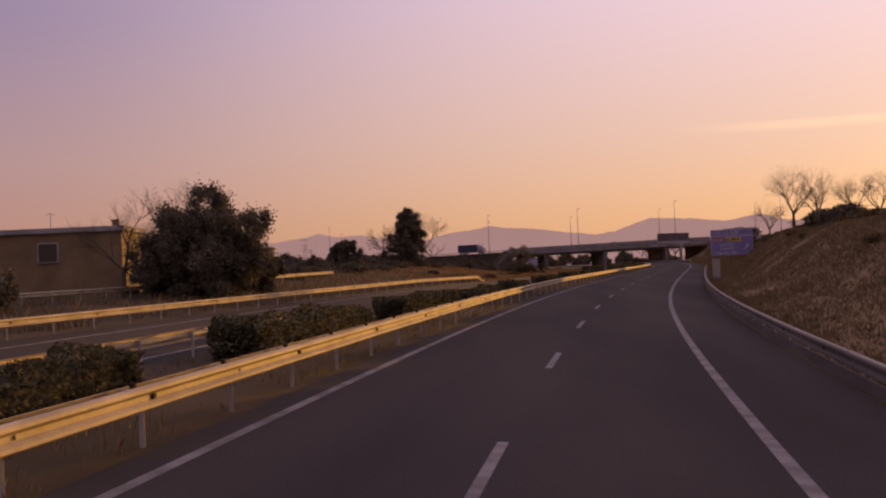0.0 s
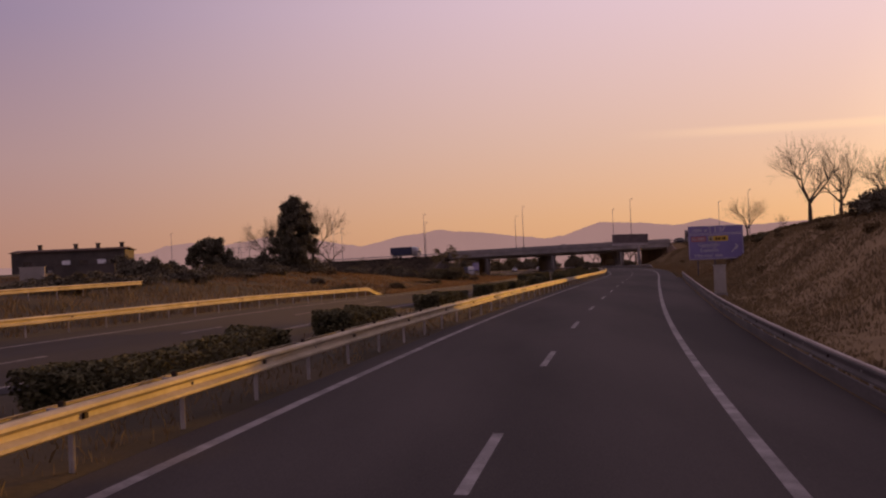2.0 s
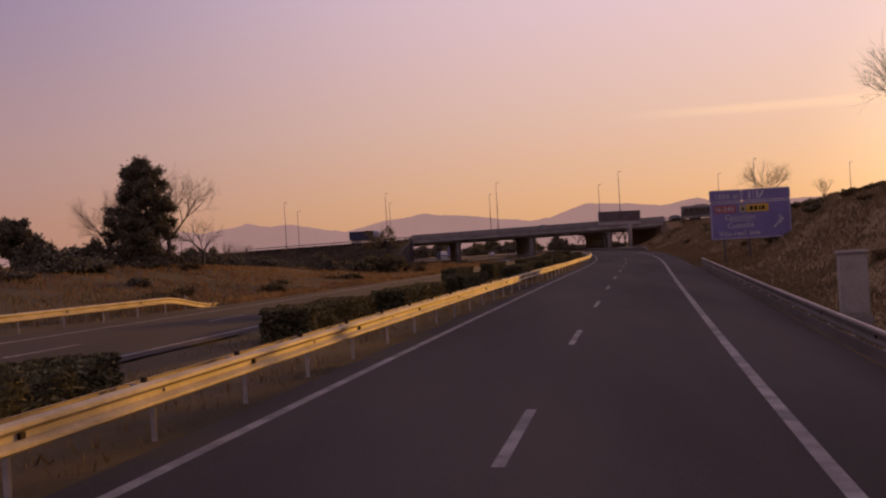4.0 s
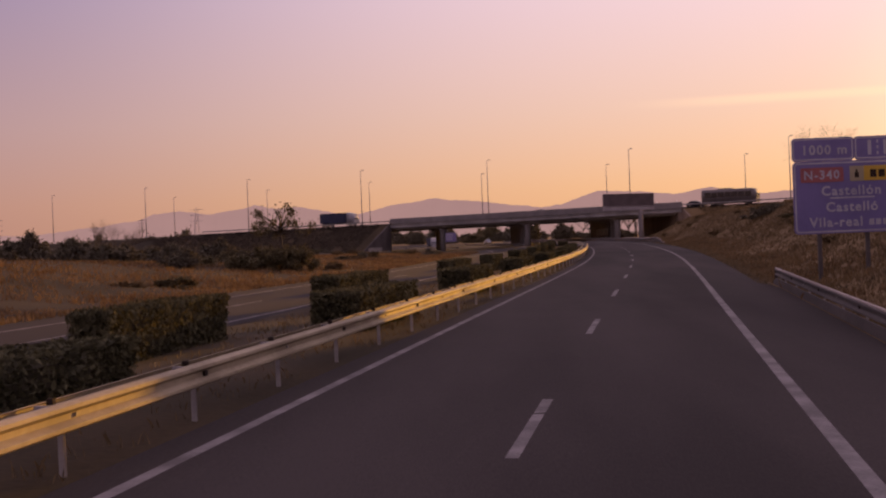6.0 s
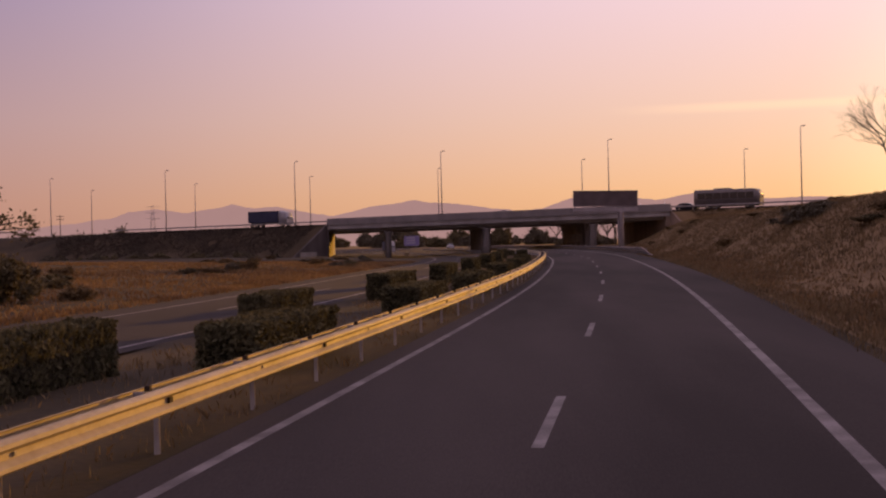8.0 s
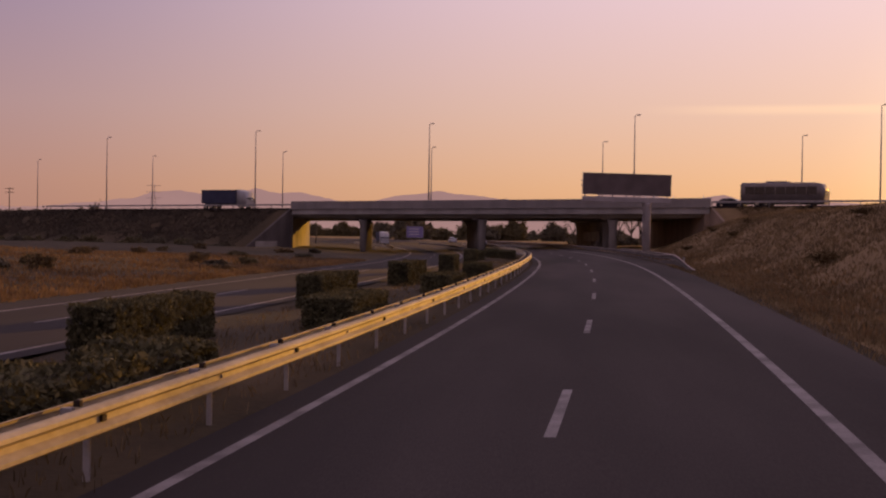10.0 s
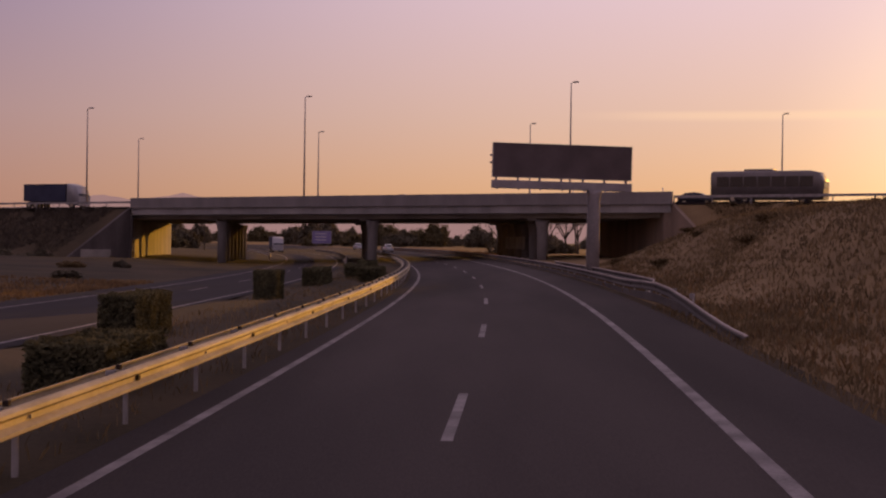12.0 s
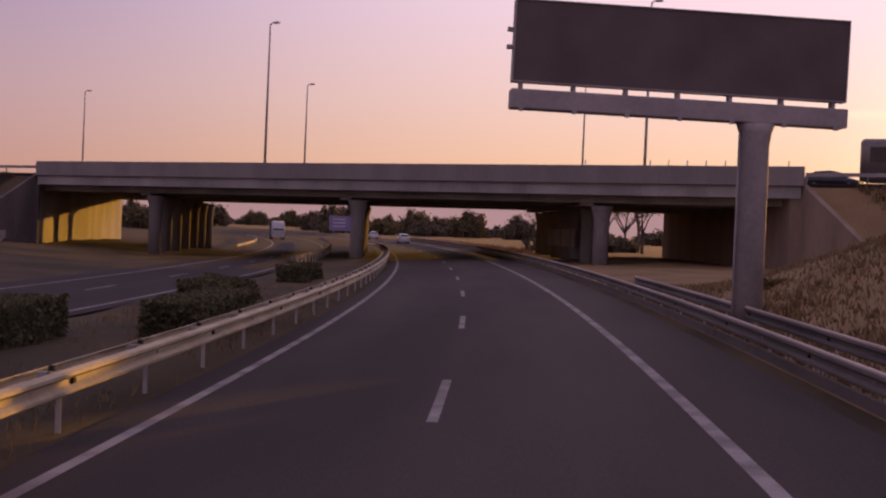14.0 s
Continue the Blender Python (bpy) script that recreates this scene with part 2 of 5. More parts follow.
BARK = mat("bark", (0.05, 0.038, 0.028), (0.11, 0.085, 0.06), 3, 0.95, bump=0.5, fine=30, stretch=(1, 1, 0.2))
SIGN_BLUE = mat("blue_sign_sheet", (0.15, 0.125, 0.27), (0.18, 0.15, 0.32), 0.6, 0.4, fine=5)
SIGN_WHITE = mat("white_sign_sheet", (0.6, 0.6, 0.6), (0.72, 0.72, 0.72), 1, 0.4, fine=5)
SIGN_TEXT = mat("faded_white_lettering", (0.36, 0.34, 0.38), (0.46, 0.44, 0.47), 1, 0.5, fine=5)
# Scrub lightened for sunward glare; SCRUB_DIM goes without it.
SCRUB = varied(mat("lightened_bank_scrub", (0.115, 0.083, 0.042), (0.205, 0.145, 0.072), 0.5, 0.95, fine=6, spec=0.1), 0.4)
SIGN_RED = mat("red_sign_sheet", (0.28, 0.085, 0.085), (0.34, 0.105, 0.1), 1, 0.4, fine=5)
SIGN_YELLOW = mat("yellow_sign_sheet", (0.48, 0.31, 0.03), (0.56, 0.36, 0.04), 1, 0.4, fine=5)
SIGN_FADED = mat("faded_yellowish_sheet", (0.32, 0.27, 0.16), (0.40, 0.33, 0.2), 1, 0.5, fine=5)
SCREEN = mat("dark_led_screen", (0.095, 0.075, 0.072), (0.13, 0.102, 0.098), 0.8, 0.7, fine=30, spec=0.2)
GREY_PAINT = mat("grey_painted_steel", (0.26, 0.235, 0.23), (0.36, 0.325, 0.315), 0.8, 0.8, 0.0, fine=8, spec=0.2)
WALL_OCHRE = mat("ochre_render", (0.15, 0.105, 0.05), (0.22, 0.155, 0.075), 0.5, 0.9, bump=0.2, fine=9)
WALL_PALE = mat("pale_render", (0.27, 0.245, 0.215), (0.38, 0.345, 0.3), 0.5, 0.9, bump=0.2, fine=9)
# Brown render with the shade of walls seen against the light mixed in.
WALL_DARK = mat("darkened_brown_render", (0.045, 0.038, 0.033), (0.085, 0.07, 0.058), 0.5, 0.95, bump=0.2, fine=9)
ROOF_TILE = mat("clay_roof", (0.06, 0.036, 0.026), (0.1, 0.056, 0.038), 1.5, 0.9, bump=0.4, fine=6)
DARK_GLASS = mat("dark_window_glass", (0.012, 0.013, 0.016), (0.02, 0.02, 0.024), 1, 0.12, fine=2)
CAR_SILVER = mat("silver_car_paint", (0.42, 0.43, 0.45), (0.48, 0.49, 0.5), 1, 0.3, 0.6, fine=4)
CAR_DARK = mat("dark_car_paint", (0.03, 0.032, 0.04), (0.045, 0.046, 0.055), 1, 0.3, 0.4, fine=4)
BUS_PAINT = mat("coach_paint", (0.15, 0.13, 0.12), (0.2, 0.175, 0.16), 1, 0.4, 0.1, fine=4)
TRUCK_BLUE = mat("dark_blue_box_side", (0.035, 0.038, 0.065), (0.05, 0.052, 0.085), 0.5, 0.7, fine=4, spec=0.2)
TRUCK_WHITE = mat("white_cab_paint", (0.26, 0.25, 0.25), (0.34, 0.33, 0.33), 0.5, 0.4, fine=4)
TYRE = mat("tyre_rubber", (0.015, 0.015, 0.015), (0.03, 0.03, 0.03), 4, 0.9)
RED_LAMP = mat("red_lamp_lens", (0.3, 0.02, 0.015), (0.4, 0.03, 0.02), 3, 0.3)
LAMP_GLASS = mat("lamp_lens", (0.5, 0.5, 0.48), (0.6, 0.6, 0.58), 3, 0.2)


# Aerial haze is put into the hills as a glow of their own.
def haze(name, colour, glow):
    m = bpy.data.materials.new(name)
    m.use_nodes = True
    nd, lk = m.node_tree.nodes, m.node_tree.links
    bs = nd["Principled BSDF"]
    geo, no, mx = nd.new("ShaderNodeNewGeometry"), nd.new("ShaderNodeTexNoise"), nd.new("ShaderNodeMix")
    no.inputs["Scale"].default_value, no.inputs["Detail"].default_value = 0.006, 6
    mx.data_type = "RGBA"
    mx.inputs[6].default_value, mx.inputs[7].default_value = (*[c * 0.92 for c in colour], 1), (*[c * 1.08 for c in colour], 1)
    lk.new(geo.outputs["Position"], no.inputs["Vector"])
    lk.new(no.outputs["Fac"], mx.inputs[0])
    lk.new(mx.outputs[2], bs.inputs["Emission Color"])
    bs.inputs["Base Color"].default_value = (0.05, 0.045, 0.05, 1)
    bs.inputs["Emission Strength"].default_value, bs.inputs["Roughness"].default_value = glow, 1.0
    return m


FAR_HILL = haze("ridge_haze_glow", (0.33, 0.185, 0.165), 1.0)


# ---- mesh helpers ----
def mesh(name, verts, faces, material=None, flat=True):
    me = bpy.data.meshes.new(name)
    me.from_pydata([tuple(v) for v in verts], [], [tuple(f) for f in faces])
    if material:
        me.materials.append(material)
    if not flat:
        me.polygons.foreach_set("use_smooth", [True] * len(me.polygons))
    me.update()
    return me


def part(name, data, material, parent, label="", at=None):
    """Links a bmesh or mesh as one object under a thing or a part."""
    if isinstance(data, bmesh.types.BMesh):
        me = bpy.data.meshes.new(name)
        data.to_mesh(me)
        data.free()
    else:
        me = data
    if material and not me.materials:
        me.materials.append(material)
    ob = new(name, me)
    ob.parent = parent
    if at is not None:
        ob.matrix_local = at
    if label:
        ob["label"] = label
    return ob


def thing(name, m, label, category, group="", kind=""):
    ob = new(name)
    ob.matrix_world = m
    ob.empty_display_size = 0.2
    return tagged(ob, label, category, group, kind)


def box(bm, x0, x1, y0, y1, z0, z1, m=None):
    vs = [bm.verts.new((x, y, z)) for x in (x0, x1) for y in (y0, y1) for z in (z0, z1)]
    if m is not None:
        for v in vs:
            v.co = m @ v.co
    for f in ((0, 1, 3, 2), (4, 6, 7, 5), (0, 4, 5, 1), (2, 3, 7, 6), (0, 2, 6, 4), (1, 5, 7, 3)):
        bm.faces.new([vs[i] for i in f])
    return vs


def boxes(*spans, bevel=0.0):
    bm = bmesh.new()
    for sp in spans:
        box(bm, *sp)
    if bevel:
        bmesh.ops.bevel(bm, geom=bm.edges[:], offset=bevel, segments=2, affect="EDGES", profile=0.7)
    return bm


def tube(bm, pts, radii, sides=8, cap=True):
    """A tapered tube through points."""
    rings = []
    for i, p in enumerate(pts):
        p = Vector(p)
        a = Vector(pts[max(i - 1, 0)])
        b = Vector(pts[min(i + 1, len(pts) - 1)])
        q = (b - a).to_track_quat("Z", "Y")
        rings.append([bm.verts.new(p + q @ Vector((math.cos(2 * math.pi * k / sides) * radii[i], math.sin(2 * math.pi * k / sides) * radii[i], 0))) for k in range(sides)])
    for r, t in zip(rings, rings[1:]):
        for k in range(sides):
            f = bm.faces.new((r[k], r[(k + 1) % sides], t[(k + 1) % sides], t[k]))
            f.smooth = True
    if cap:
        bm.faces.new(rings[0][::-1])
        bm.faces.new(rings[-1])


def sweep(name, profile, stations, material, closed=True):
    """Runs a profile of (d, h) along the road through (s, d, h) stations."""
    vs, fs, k = [], [], len(profile)
    for s, d, h in stations:
        vs += [on(s, d + pd, h + ph) for pd, ph in profile]
    last = k if closed else k - 1
    for i in range(len(stations) - 1):
        for j in range(last):
            a, b = i * k + j, i * k + (j + 1) % k
            fs.append((a, b, b + k, a + k))
    if closed:
        fs.append(tuple(range(k))[::-1])
        fs.append(tuple((len(stations) - 1) * k + j for j in range(k)))
    return mesh(name, vs, fs, material)


def strip(name, s_list, d0, d1, h, material, lift0=0.0, lift1=0.0):
    """A flat ribbon of road between two lines d0(s), d1(s)."""
    vs, fs = [], []
    for s in s_list:
        a, b = d0(s), d1(s)
        vs += [on(s, a, h + rel(s, a) + lift0), on(s, b, h + rel(s, b) + lift1)]
    for i in range(len(s_list) - 1):
        fs.append((2 * i, 2 * i + 1, 2 * i + 3, 2 * i + 2))
    return mesh(name, vs, fs, material)


# ---- levels across the road ----
def opp_in(s):
    """Inner edge line of the other carriageway."""
    return -11.2


def rel(s, d):
    """Height of the made ground over the road's line: the near carriageway is banked, the far one lies by itself."""
    tb = float(np.interp(s, SG, _b))
    if d >= -4.15:
        return min(d, 6.0) * tb
    inner = float(np.interp(s, [0, 150, 220, 310, 380, 450, 520], [0.18, 0.17, 0.02, -0.10, -0.20, -0.35, -0.5]))
    outer = float(np.interp(s, [0, 150, 190, 265, 330, 400, 500], [0.38, 0.33, 0.05, -0.25, -0.35, -0.6, -0.9]))
    return float(np.interp(-d, [4.15, 10.4, 20.4], [-4.15 * tb, inner, outer]))


# ---- ground: one sheet to the horizon ----
WING, WING_FAR = 0.97, 0.12       # how far the wing walls splay


def over_bank(x, y):
    """Height of the overpass's earth bank at a world place, or a low number."""
    u, n = x * U.x + y * U.y, x * N.x + y * N.y
    dn = max(N0 + 0.3 - n, n - N1 + 0.3, 0.0)
    shift = SK * max(0.0, min(N1 - N0, n - N0))
    du = max(0.0, min(u - U0 - shift + 0.6, U1 + shift - 0.6 - u))
    h = DECK - 0.12 + deck_lift(u) - math.hypot(dn, du) / 1.55
    if n > N1 - 2.4:
        over = max(0.0, min(u - (U0 + shift - 10.0 - 0.3 * max(0.0, n - N1)), U1 + shift + 4.0 + 0.3 * max(0.0, n - N1) - u))
        h -= over * 8.0
    if n < N0 + 2.4:
        over = max(0.0, min(u - (U0 - 3.6 - WING_FAR * max(0.0, N0 - n)), U1 + 4.4 + WING * max(0.0, N0 - n) - u))
        h -= over * 8.0
    return h


def ground_h(s, d):
    """Ground against the road's line."""
    if -4.15 <= d <= 6.0:
        return rel(s, d) - 0.09
    if d < 0:
        if d > -10.5:
            return rel(s, d) - 0.02 + 0.08 * math.exp(-((d + 7.3) / 1.2) ** 2)
        if d > -20.8:
            return rel(s, d) - 0.035
        f40 = float(np.interp(s, [0, 115, 160, 230, 275, 320, 420, 600], [1.2, 1.3, 1.8, 2.5, 1.2, 0.2, -0.2, -0.5]))
        f70 = float(np.interp(s, [0, 115, 240, 300, 400, 600], [2.0, 2.4, 3.6, 2.0, 0.4, -0.3]))
        k1, k2, k3 = float(smooth(22, 40, -d)), float(smooth(42, 70, -d)), float(smooth(90, 260, -d))
        h = rel(s, -20.4) * (1 - k1) + f40 * k1
        return (h * (1 - k2) + f70 * k2) * (1 - k3)
    top = float(np.interp(s, [-200, 30, 110, 190, 250, 310, 350, 390, 402, 416, 426, 437, 900], [3.85, 3.9, 4.4, 4.85, 4.95, 4.55, 4.4, 4.4, 4.4, 4.2, 3.2, 0.6, 0.3]))
    e = rel(s, 6.0)
    k = float(smooth(8.0, 18.5, d))
    return (e - 0.05) * (1 - k) + top * k


def ground_at(s, d):
    p = on(s, d, 0)
    z = p.z + ground_h(s, d)
    u, n = p.dot(U), p.dot(N)
    if not (FACE_L - 2.5 < u - SLANT * (n - N0) < FACE_R + 2.2 and N0 - 0.4 < n < N1 + 0.4):
        z = max(z, over_bank(p.x, p.y))
    return Vector((p.x, p.y, z))


def build_ground():
    ss = [-1490, -900, -500, -300, -160, -90, -60] + list(np.arange(-44, 430, 4.0)) + list(np.arange(432, 560, 2.0)) + list(np.arange(560, 640, 4.0)) + [650, 665, 680, 700, 730, 780, 850, 950, 1150, 1500, 2200, 3200, 4300, 5100]
    ds = [-4400, -2200, -1000, -500, -300, -200, -150, -120] + list(np.arange(-100, -40, 5.0)) + list(np.arange(-40, -3.9, 1.2)) + [-4.14, -4.16, 5.98, 6.02]
    ds += [6.5] + list(np.arange(7.5, 40, 1.6)) + list(np.arange(41, 100, 6.0)) + [120, 160, 220, 320, 500, 1000, 2200, 4400]
    ds = sorted(ds)
    vs, fs = [], []
    for s in ss:
        for d in ds:
            p = ground_at(s, max(-400, min(400, d)))
            p.x += d - max(-400, min(400, d))
            rough = 0.0 if (-4.2 < d < 6.2 or -21.2 < d < -10.3) else min(1.0, abs(d) / 12)
            p.z += rough * (0.22 * noise.noise(p * 0.13) + 0.10 * noise.noise(p * 0.5)) if abs(d) < 200 else -0.3
            vs.append(p)
    k = len(ds)
    for i in range(len(ss) - 1):
        for j in range(k - 1):
            a = i * k + j
            fs.append((a, a + 1, a + 1 + k, a + k))
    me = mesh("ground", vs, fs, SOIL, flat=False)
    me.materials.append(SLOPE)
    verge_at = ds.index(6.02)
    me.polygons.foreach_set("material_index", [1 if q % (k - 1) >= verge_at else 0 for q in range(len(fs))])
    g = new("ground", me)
    tagged(g, "dry brown grassy earth beside the motorway", "ground", kind="structure")


build_ground()

# ---- the two carriageways ----
S_ROAD = [-300, -200, -100, -60] + list(np.arange(-40, 700, 4.0)) + [720, 760, 800, 850, 900, 1000, 1200]
road = new("road", strip("road", S_ROAD, lambda s: -4.1, lambda s: 6.0 if s < 225 else 5.5, 0.0, ASPHALT))
tagged(road, "dark worn asphalt of the near two-lane carriageway", "road", kind="structure")
far_road = new("road", strip("road", S_ROAD, lambda s: -20.4, lambda s: -10.5, 0.0, ASPHALT_OLD))
tagged(far_road, "grey asphalt of the opposite two-lane carriageway", "road", kind="structure")


def edge_line(name, parent, dfun, w):
    part(name, strip(name, S_ROAD, lambda s: dfun(s) - w / 2, lambda s: dfun(s) + w / 2, 0.005, PAINT), PAINT, parent)


edge_line("edge_line", road, lambda s: -3.5, 0.17)
edge_line("edge_line", road, lambda s: 3.5, 0.2)
edge_line("edge_line", far_road, opp_in, 0.17)
edge_line("edge_line", far_road, lambda s: opp_in(s) - 7.0, 0.2)
for k in range(-4, 48):
    s = 33.14 + 17 * k
    part("lane_dash", strip("lane_dash", [s, s + 2.5, s + 5], lambda q: -0.075, lambda q: 0.075, 0.005, PAINT), PAINT, road)
    s = 18.0 + 17 * k
    part("lane_dash", strip("lane_dash", [s, s + 2.5, s + 5], lambda q: opp_in(q) - 3.58, lambda q: opp_in(q) - 3.42, 0.005, PAINT), PAINT, far_road)

# ---- guard rails ----
W_BEAM = [(0.0, 0.75), (0.035, 0.742), (0.08, 0.715), (0.082, 0.675), (0.01, 0.625), (0.01, 0.565), (0.082, 0.515), (0.08, 0.475), (0.035, 0.448), (0.0, 0.44),
          (-0.006, 0.446), (0.028, 0.456), (0.072, 0.48), (0.073, 0.51), (0.002, 0.562), (0.002, 0.628), (0.073, 0.68), (0.072, 0.71), (0.028, 0.735), (-0.006, 0.744)]


def post_mesh():
    """A folded C-section post."""
    t, w, dp = 0.006, 0.052, 0.03
    return boxes((-dp, dp, -w / 2, -w / 2 + t, -0.35, 0.70), (-dp, dp, w / 2 - t, w / 2, -0.35, 0.70), (-dp, -dp + t, -w / 2 + t, w / 2 - t, -0.35, 0.70))


def to_mesh(bm, name, material):
    me = bpy.data.meshes.new(name)
    bm.to_mesh(me)
    bm.free()
    me.materials.append(material)
    return me


POST = to_mesh(post_mesh(), "post", ZINC_POST)
SPACER = to_mesh(boxes((-0.07, 0.06, -0.035, 0.035, 0.52, 0.69), bevel=0.008), "spacer", ZINC_DULL)
CAP = to_mesh(boxes((-0.03, 0.04, -0.04, 0.04, 0.70, 0.765), bevel=0.01), "post_cap", RUBBER)
REFLECTOR = to_mesh(boxes((0.0, 0.03, -0.06, 0.06, 0.565, 0.63), bevel=0.006), "reflector", RUBBER)
BOLT = to_mesh(boxes((0.0, 0.02, -0.02, 0.02, 0.58, 0.62)), "bolt", ZINC_DULL)


def guard_rail(s0, s1, dfun, label, side=1, double=False, skirt=False, ends=(0, 0), hfun=None, gap=4.0, phase=0.0, metal=None, lit_lip=False, flare=0.9):
    """W-beam rail on posts; side +1 faces the near carriageway. ends: length over which the beam turns down into the ground."""
    rail = thing("guard_rail", Matrix(), label, "guard rail", "motorway guard rails")
    metal = metal or ZINC
    hf = hfun or (lambda s: rel(s, dfun(s)))
    first = math.ceil((s0 - phase) / gap)
    stops = [s for s in (phase + gap * k for k in range(first, first + 400)) if s <= s1]
    turns = [s0 + ends[0] * q / 5 for q in range(6)] + [s1 - ends[1] * q / 5 for q in range(6)]
    cuts = sorted({s0, s1, *stops, *turns})

    def drop(s):
        a = 0.62 * (1 - float(smooth(s0, s0 + ends[0], s))) if ends[0] else 0.0
        b = 0.62 * float(smooth(s1 - ends[1], s1, s)) if ends[1] else 0.0
        return a + b

    def away(s):
        return flare * ((1 - float(smooth(s0, s0 + ends[0] * 1.2, s))) if ends[0] else 0.0) + flare * (float(smooth(s1 - ends[1] * 1.2, s1, s)) if ends[1] else 0.0)

    prof = [(x * side, h) for x, h in W_BEAM]
    face = lambda s: dfun(s) + side * (0.14 - away(s))
    part("beam", sweep("beam", prof, [(s, face(s), hf(s) - drop(s)) for s in cuts], metal), metal, rail, "galvanised W-profile steel beam")
    # thin added strip, coloured as the lit upper edge of the beam
    if lit_lip:
        edge = [(-0.012, 0.742), (-0.004, 0.775), (0.03, 0.782), (0.062, 0.765), (0.066, 0.735), (0.05, 0.752), (0.026, 0.764), (0.004, 0.756)]
        part("lit_lip", sweep("lit_lip", [(x * side, h) for x, h in edge], [(s, face(s), hf(s) - drop(s)) for s in cuts], ZINC_EDGE_LIT), ZINC_EDGE_LIT, rail, "added pale strip for the lit top edge of the beam")
    if double:
        back = [(-x * side, h) for x, h in W_BEAM]
        part("beam", sweep("beam", back, [(s, dfun(s) - side * 0.30, hf(s) - 0.05) for s in cuts], ZINC), ZINC, rail)
    if skirt:
        low = [(0.0, 0.36), (0.03 * side, 0.34), (0.03 * side, 0.08), (0.0, 0.05), (-0.01 * side, 0.06), (-0.01 * side, 0.35)]
        part("skirt", sweep("skirt", low, [(s, dfun(s) + side * 0.10, hf(s) - drop(s) * 0.5) for s in cuts if s > s0 + 8 or not ends[0]], ZINC_DUSTY_SHADED), ZINC_DUSTY_SHADED, rail, "flat lower protection plate")
    for i, s in enumerate(stops):
        h = hf(s)
        if drop(s) > 0.3:
            continue
        m = set_at(s, dfun(s) - side * away(s), h, 0 if side > 0 else 180)
        part("post", POST, None, rail, at=m)
        part("spacer", SPACER, None, rail, at=m @ pose(0.06, 0, 0))
        if double:
            part("spacer", SPACER, None, rail, at=m @ pose(-0.2, 0, 0))
            part("post_cap", CAP, None, rail, at=m @ pose(-0.1, 0, 0))
        part("reflector" if i % 2 == 0 else "bolt", REFLECTOR if i % 2 == 0 else BOLT, None, rail, at=m @ pose(0.155, 0, 0))
    return rail


guard_rail(-28, 568, lambda s: -4.38, "double-sided galvanised guard rail along the planted median", 1, double=True, phase=0.8, hfun=lambda s: rel(s, -4.38) + 0.015)
guard_rail(-28, 66, lambda s: -9.85, "galvanised guard rail behind the median hedge", -1)
guard_rail(458, 610, lambda s: -10.1, "guard rail beside the opposite carriageway", -1, metal=ZINC_DUSTY_SHADED)
guard_rail(-28, 230, lambda s: 6.25, "pale guard rail with lower plate beside the hard shoulder", -1, skirt=True, ends=(0, 3.5), flare=0.3, metal=ZINC_DUSTY_SHADED, lit_lip=True, hfun=lambda s: rel(s, 6.0) - 0.12)
guard_rail(354, 630, lambda s: 6.2, "guard rail with turned-down end leading under the overpass", -1, skirt=True, ends=(18, 0), flare=0.0, metal=ZINC_DUSTY_SHADED, lit_lip=True, hfun=lambda s: rel(s, 6.0) - 0.2 * float(smooth(370, 385, s)))
guard_rail(376, 431, lambda s: 7.5, "short guard rail shielding the billboard column", -1, ends=(6, 0), flare=-1.0, metal=ZINC_DUSTY_SHADED, lit_lip=True, hfun=lambda s: rel(s, 6.0) - 0.18)
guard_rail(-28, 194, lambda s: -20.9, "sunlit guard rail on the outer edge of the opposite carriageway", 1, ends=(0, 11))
guard_rail(530, 670, lambda s: -20.9, "guard rail curving away beyond the overpass", 1)
guard_rail(70, 166, lambda s: -34.0, "sunlit guard rail of a side road by the farm", 1, hfun=lambda s: ground_h(s, -34.0) + 0.05)

# ---- overpass ----
bridge = thing("overpass", Matrix(), "wide grey concrete motorway overpass on wall piers", "bridge")


def ov_prism(u0, u1, n0, n1, z0, z1, steps=1, skew=0.0):
    bm = bmesh.new()
    rows = []
    for i in range(steps + 1):
        u = u0 + (u1 - u0) * i / steps
        lift = deck_lift(u)
        rows.append([bm.verts.new(ov(u + skew * (n - n0), n, z + lift)) for n, z in ((n0, z0), (n1, z0), (n1, z1), (n0, z1))])
    for a, b in zip(rows, rows[1:]):
        for k in range(4):
            bm.faces.new((a[k], a[(k + 1) % 4], b[(k + 1) % 4], b[k]))
    bm.faces.new(rows[0][::-1])
    bm.faces.new(rows[-1])
    bmesh.ops.recalc_face_normals(bm, faces=bm.faces[:])
    return bm


part("deck", ov_prism(U0 - 0.5, U1 + 0.5, N0 + 0.15, N1 - 0.15, 6.85, 7.72, 8, SK), CONCRETE_DARK, bridge)
part("deck_surface", ov_prism(U0 - 60, U1 + 90, N0 + 0.26, N1 - 0.26, 7.73, DECK, 10), ASPHALT_OLD, bridge, "asphalt running surface")
for n_a, n_b in ((N0 - 0.12, N0 + 0.24), (N1 - 0.24, N1 + 0.12)):
    off = SK * (n_a - N0)
    part("parapet", ov_prism(U0 + off - 0.6, U1 + off + 0.6, n_a, n_b, 7.74, 9.03, 8), CONCRETE, bridge, "pale concrete parapet")
    part("parapet_rail", ov_prism(U0 + off - 0.6, U1 + off + 0.6, n_a + 0.06, n_b - 0.06, 9.035, 9.09, 8), ZINC_DULL, bridge)
for i in range(8):
    n = N0 + 2.4 + i * 4.55
    part("girder", ov_prism(U0 + SK * (n - N0) - 0.3, U1 + SK * (n - N0) + 0.3, n - 0.5, n + 0.5, 6.3, 6.845, 8), CONCRETE_DARK, bridge)


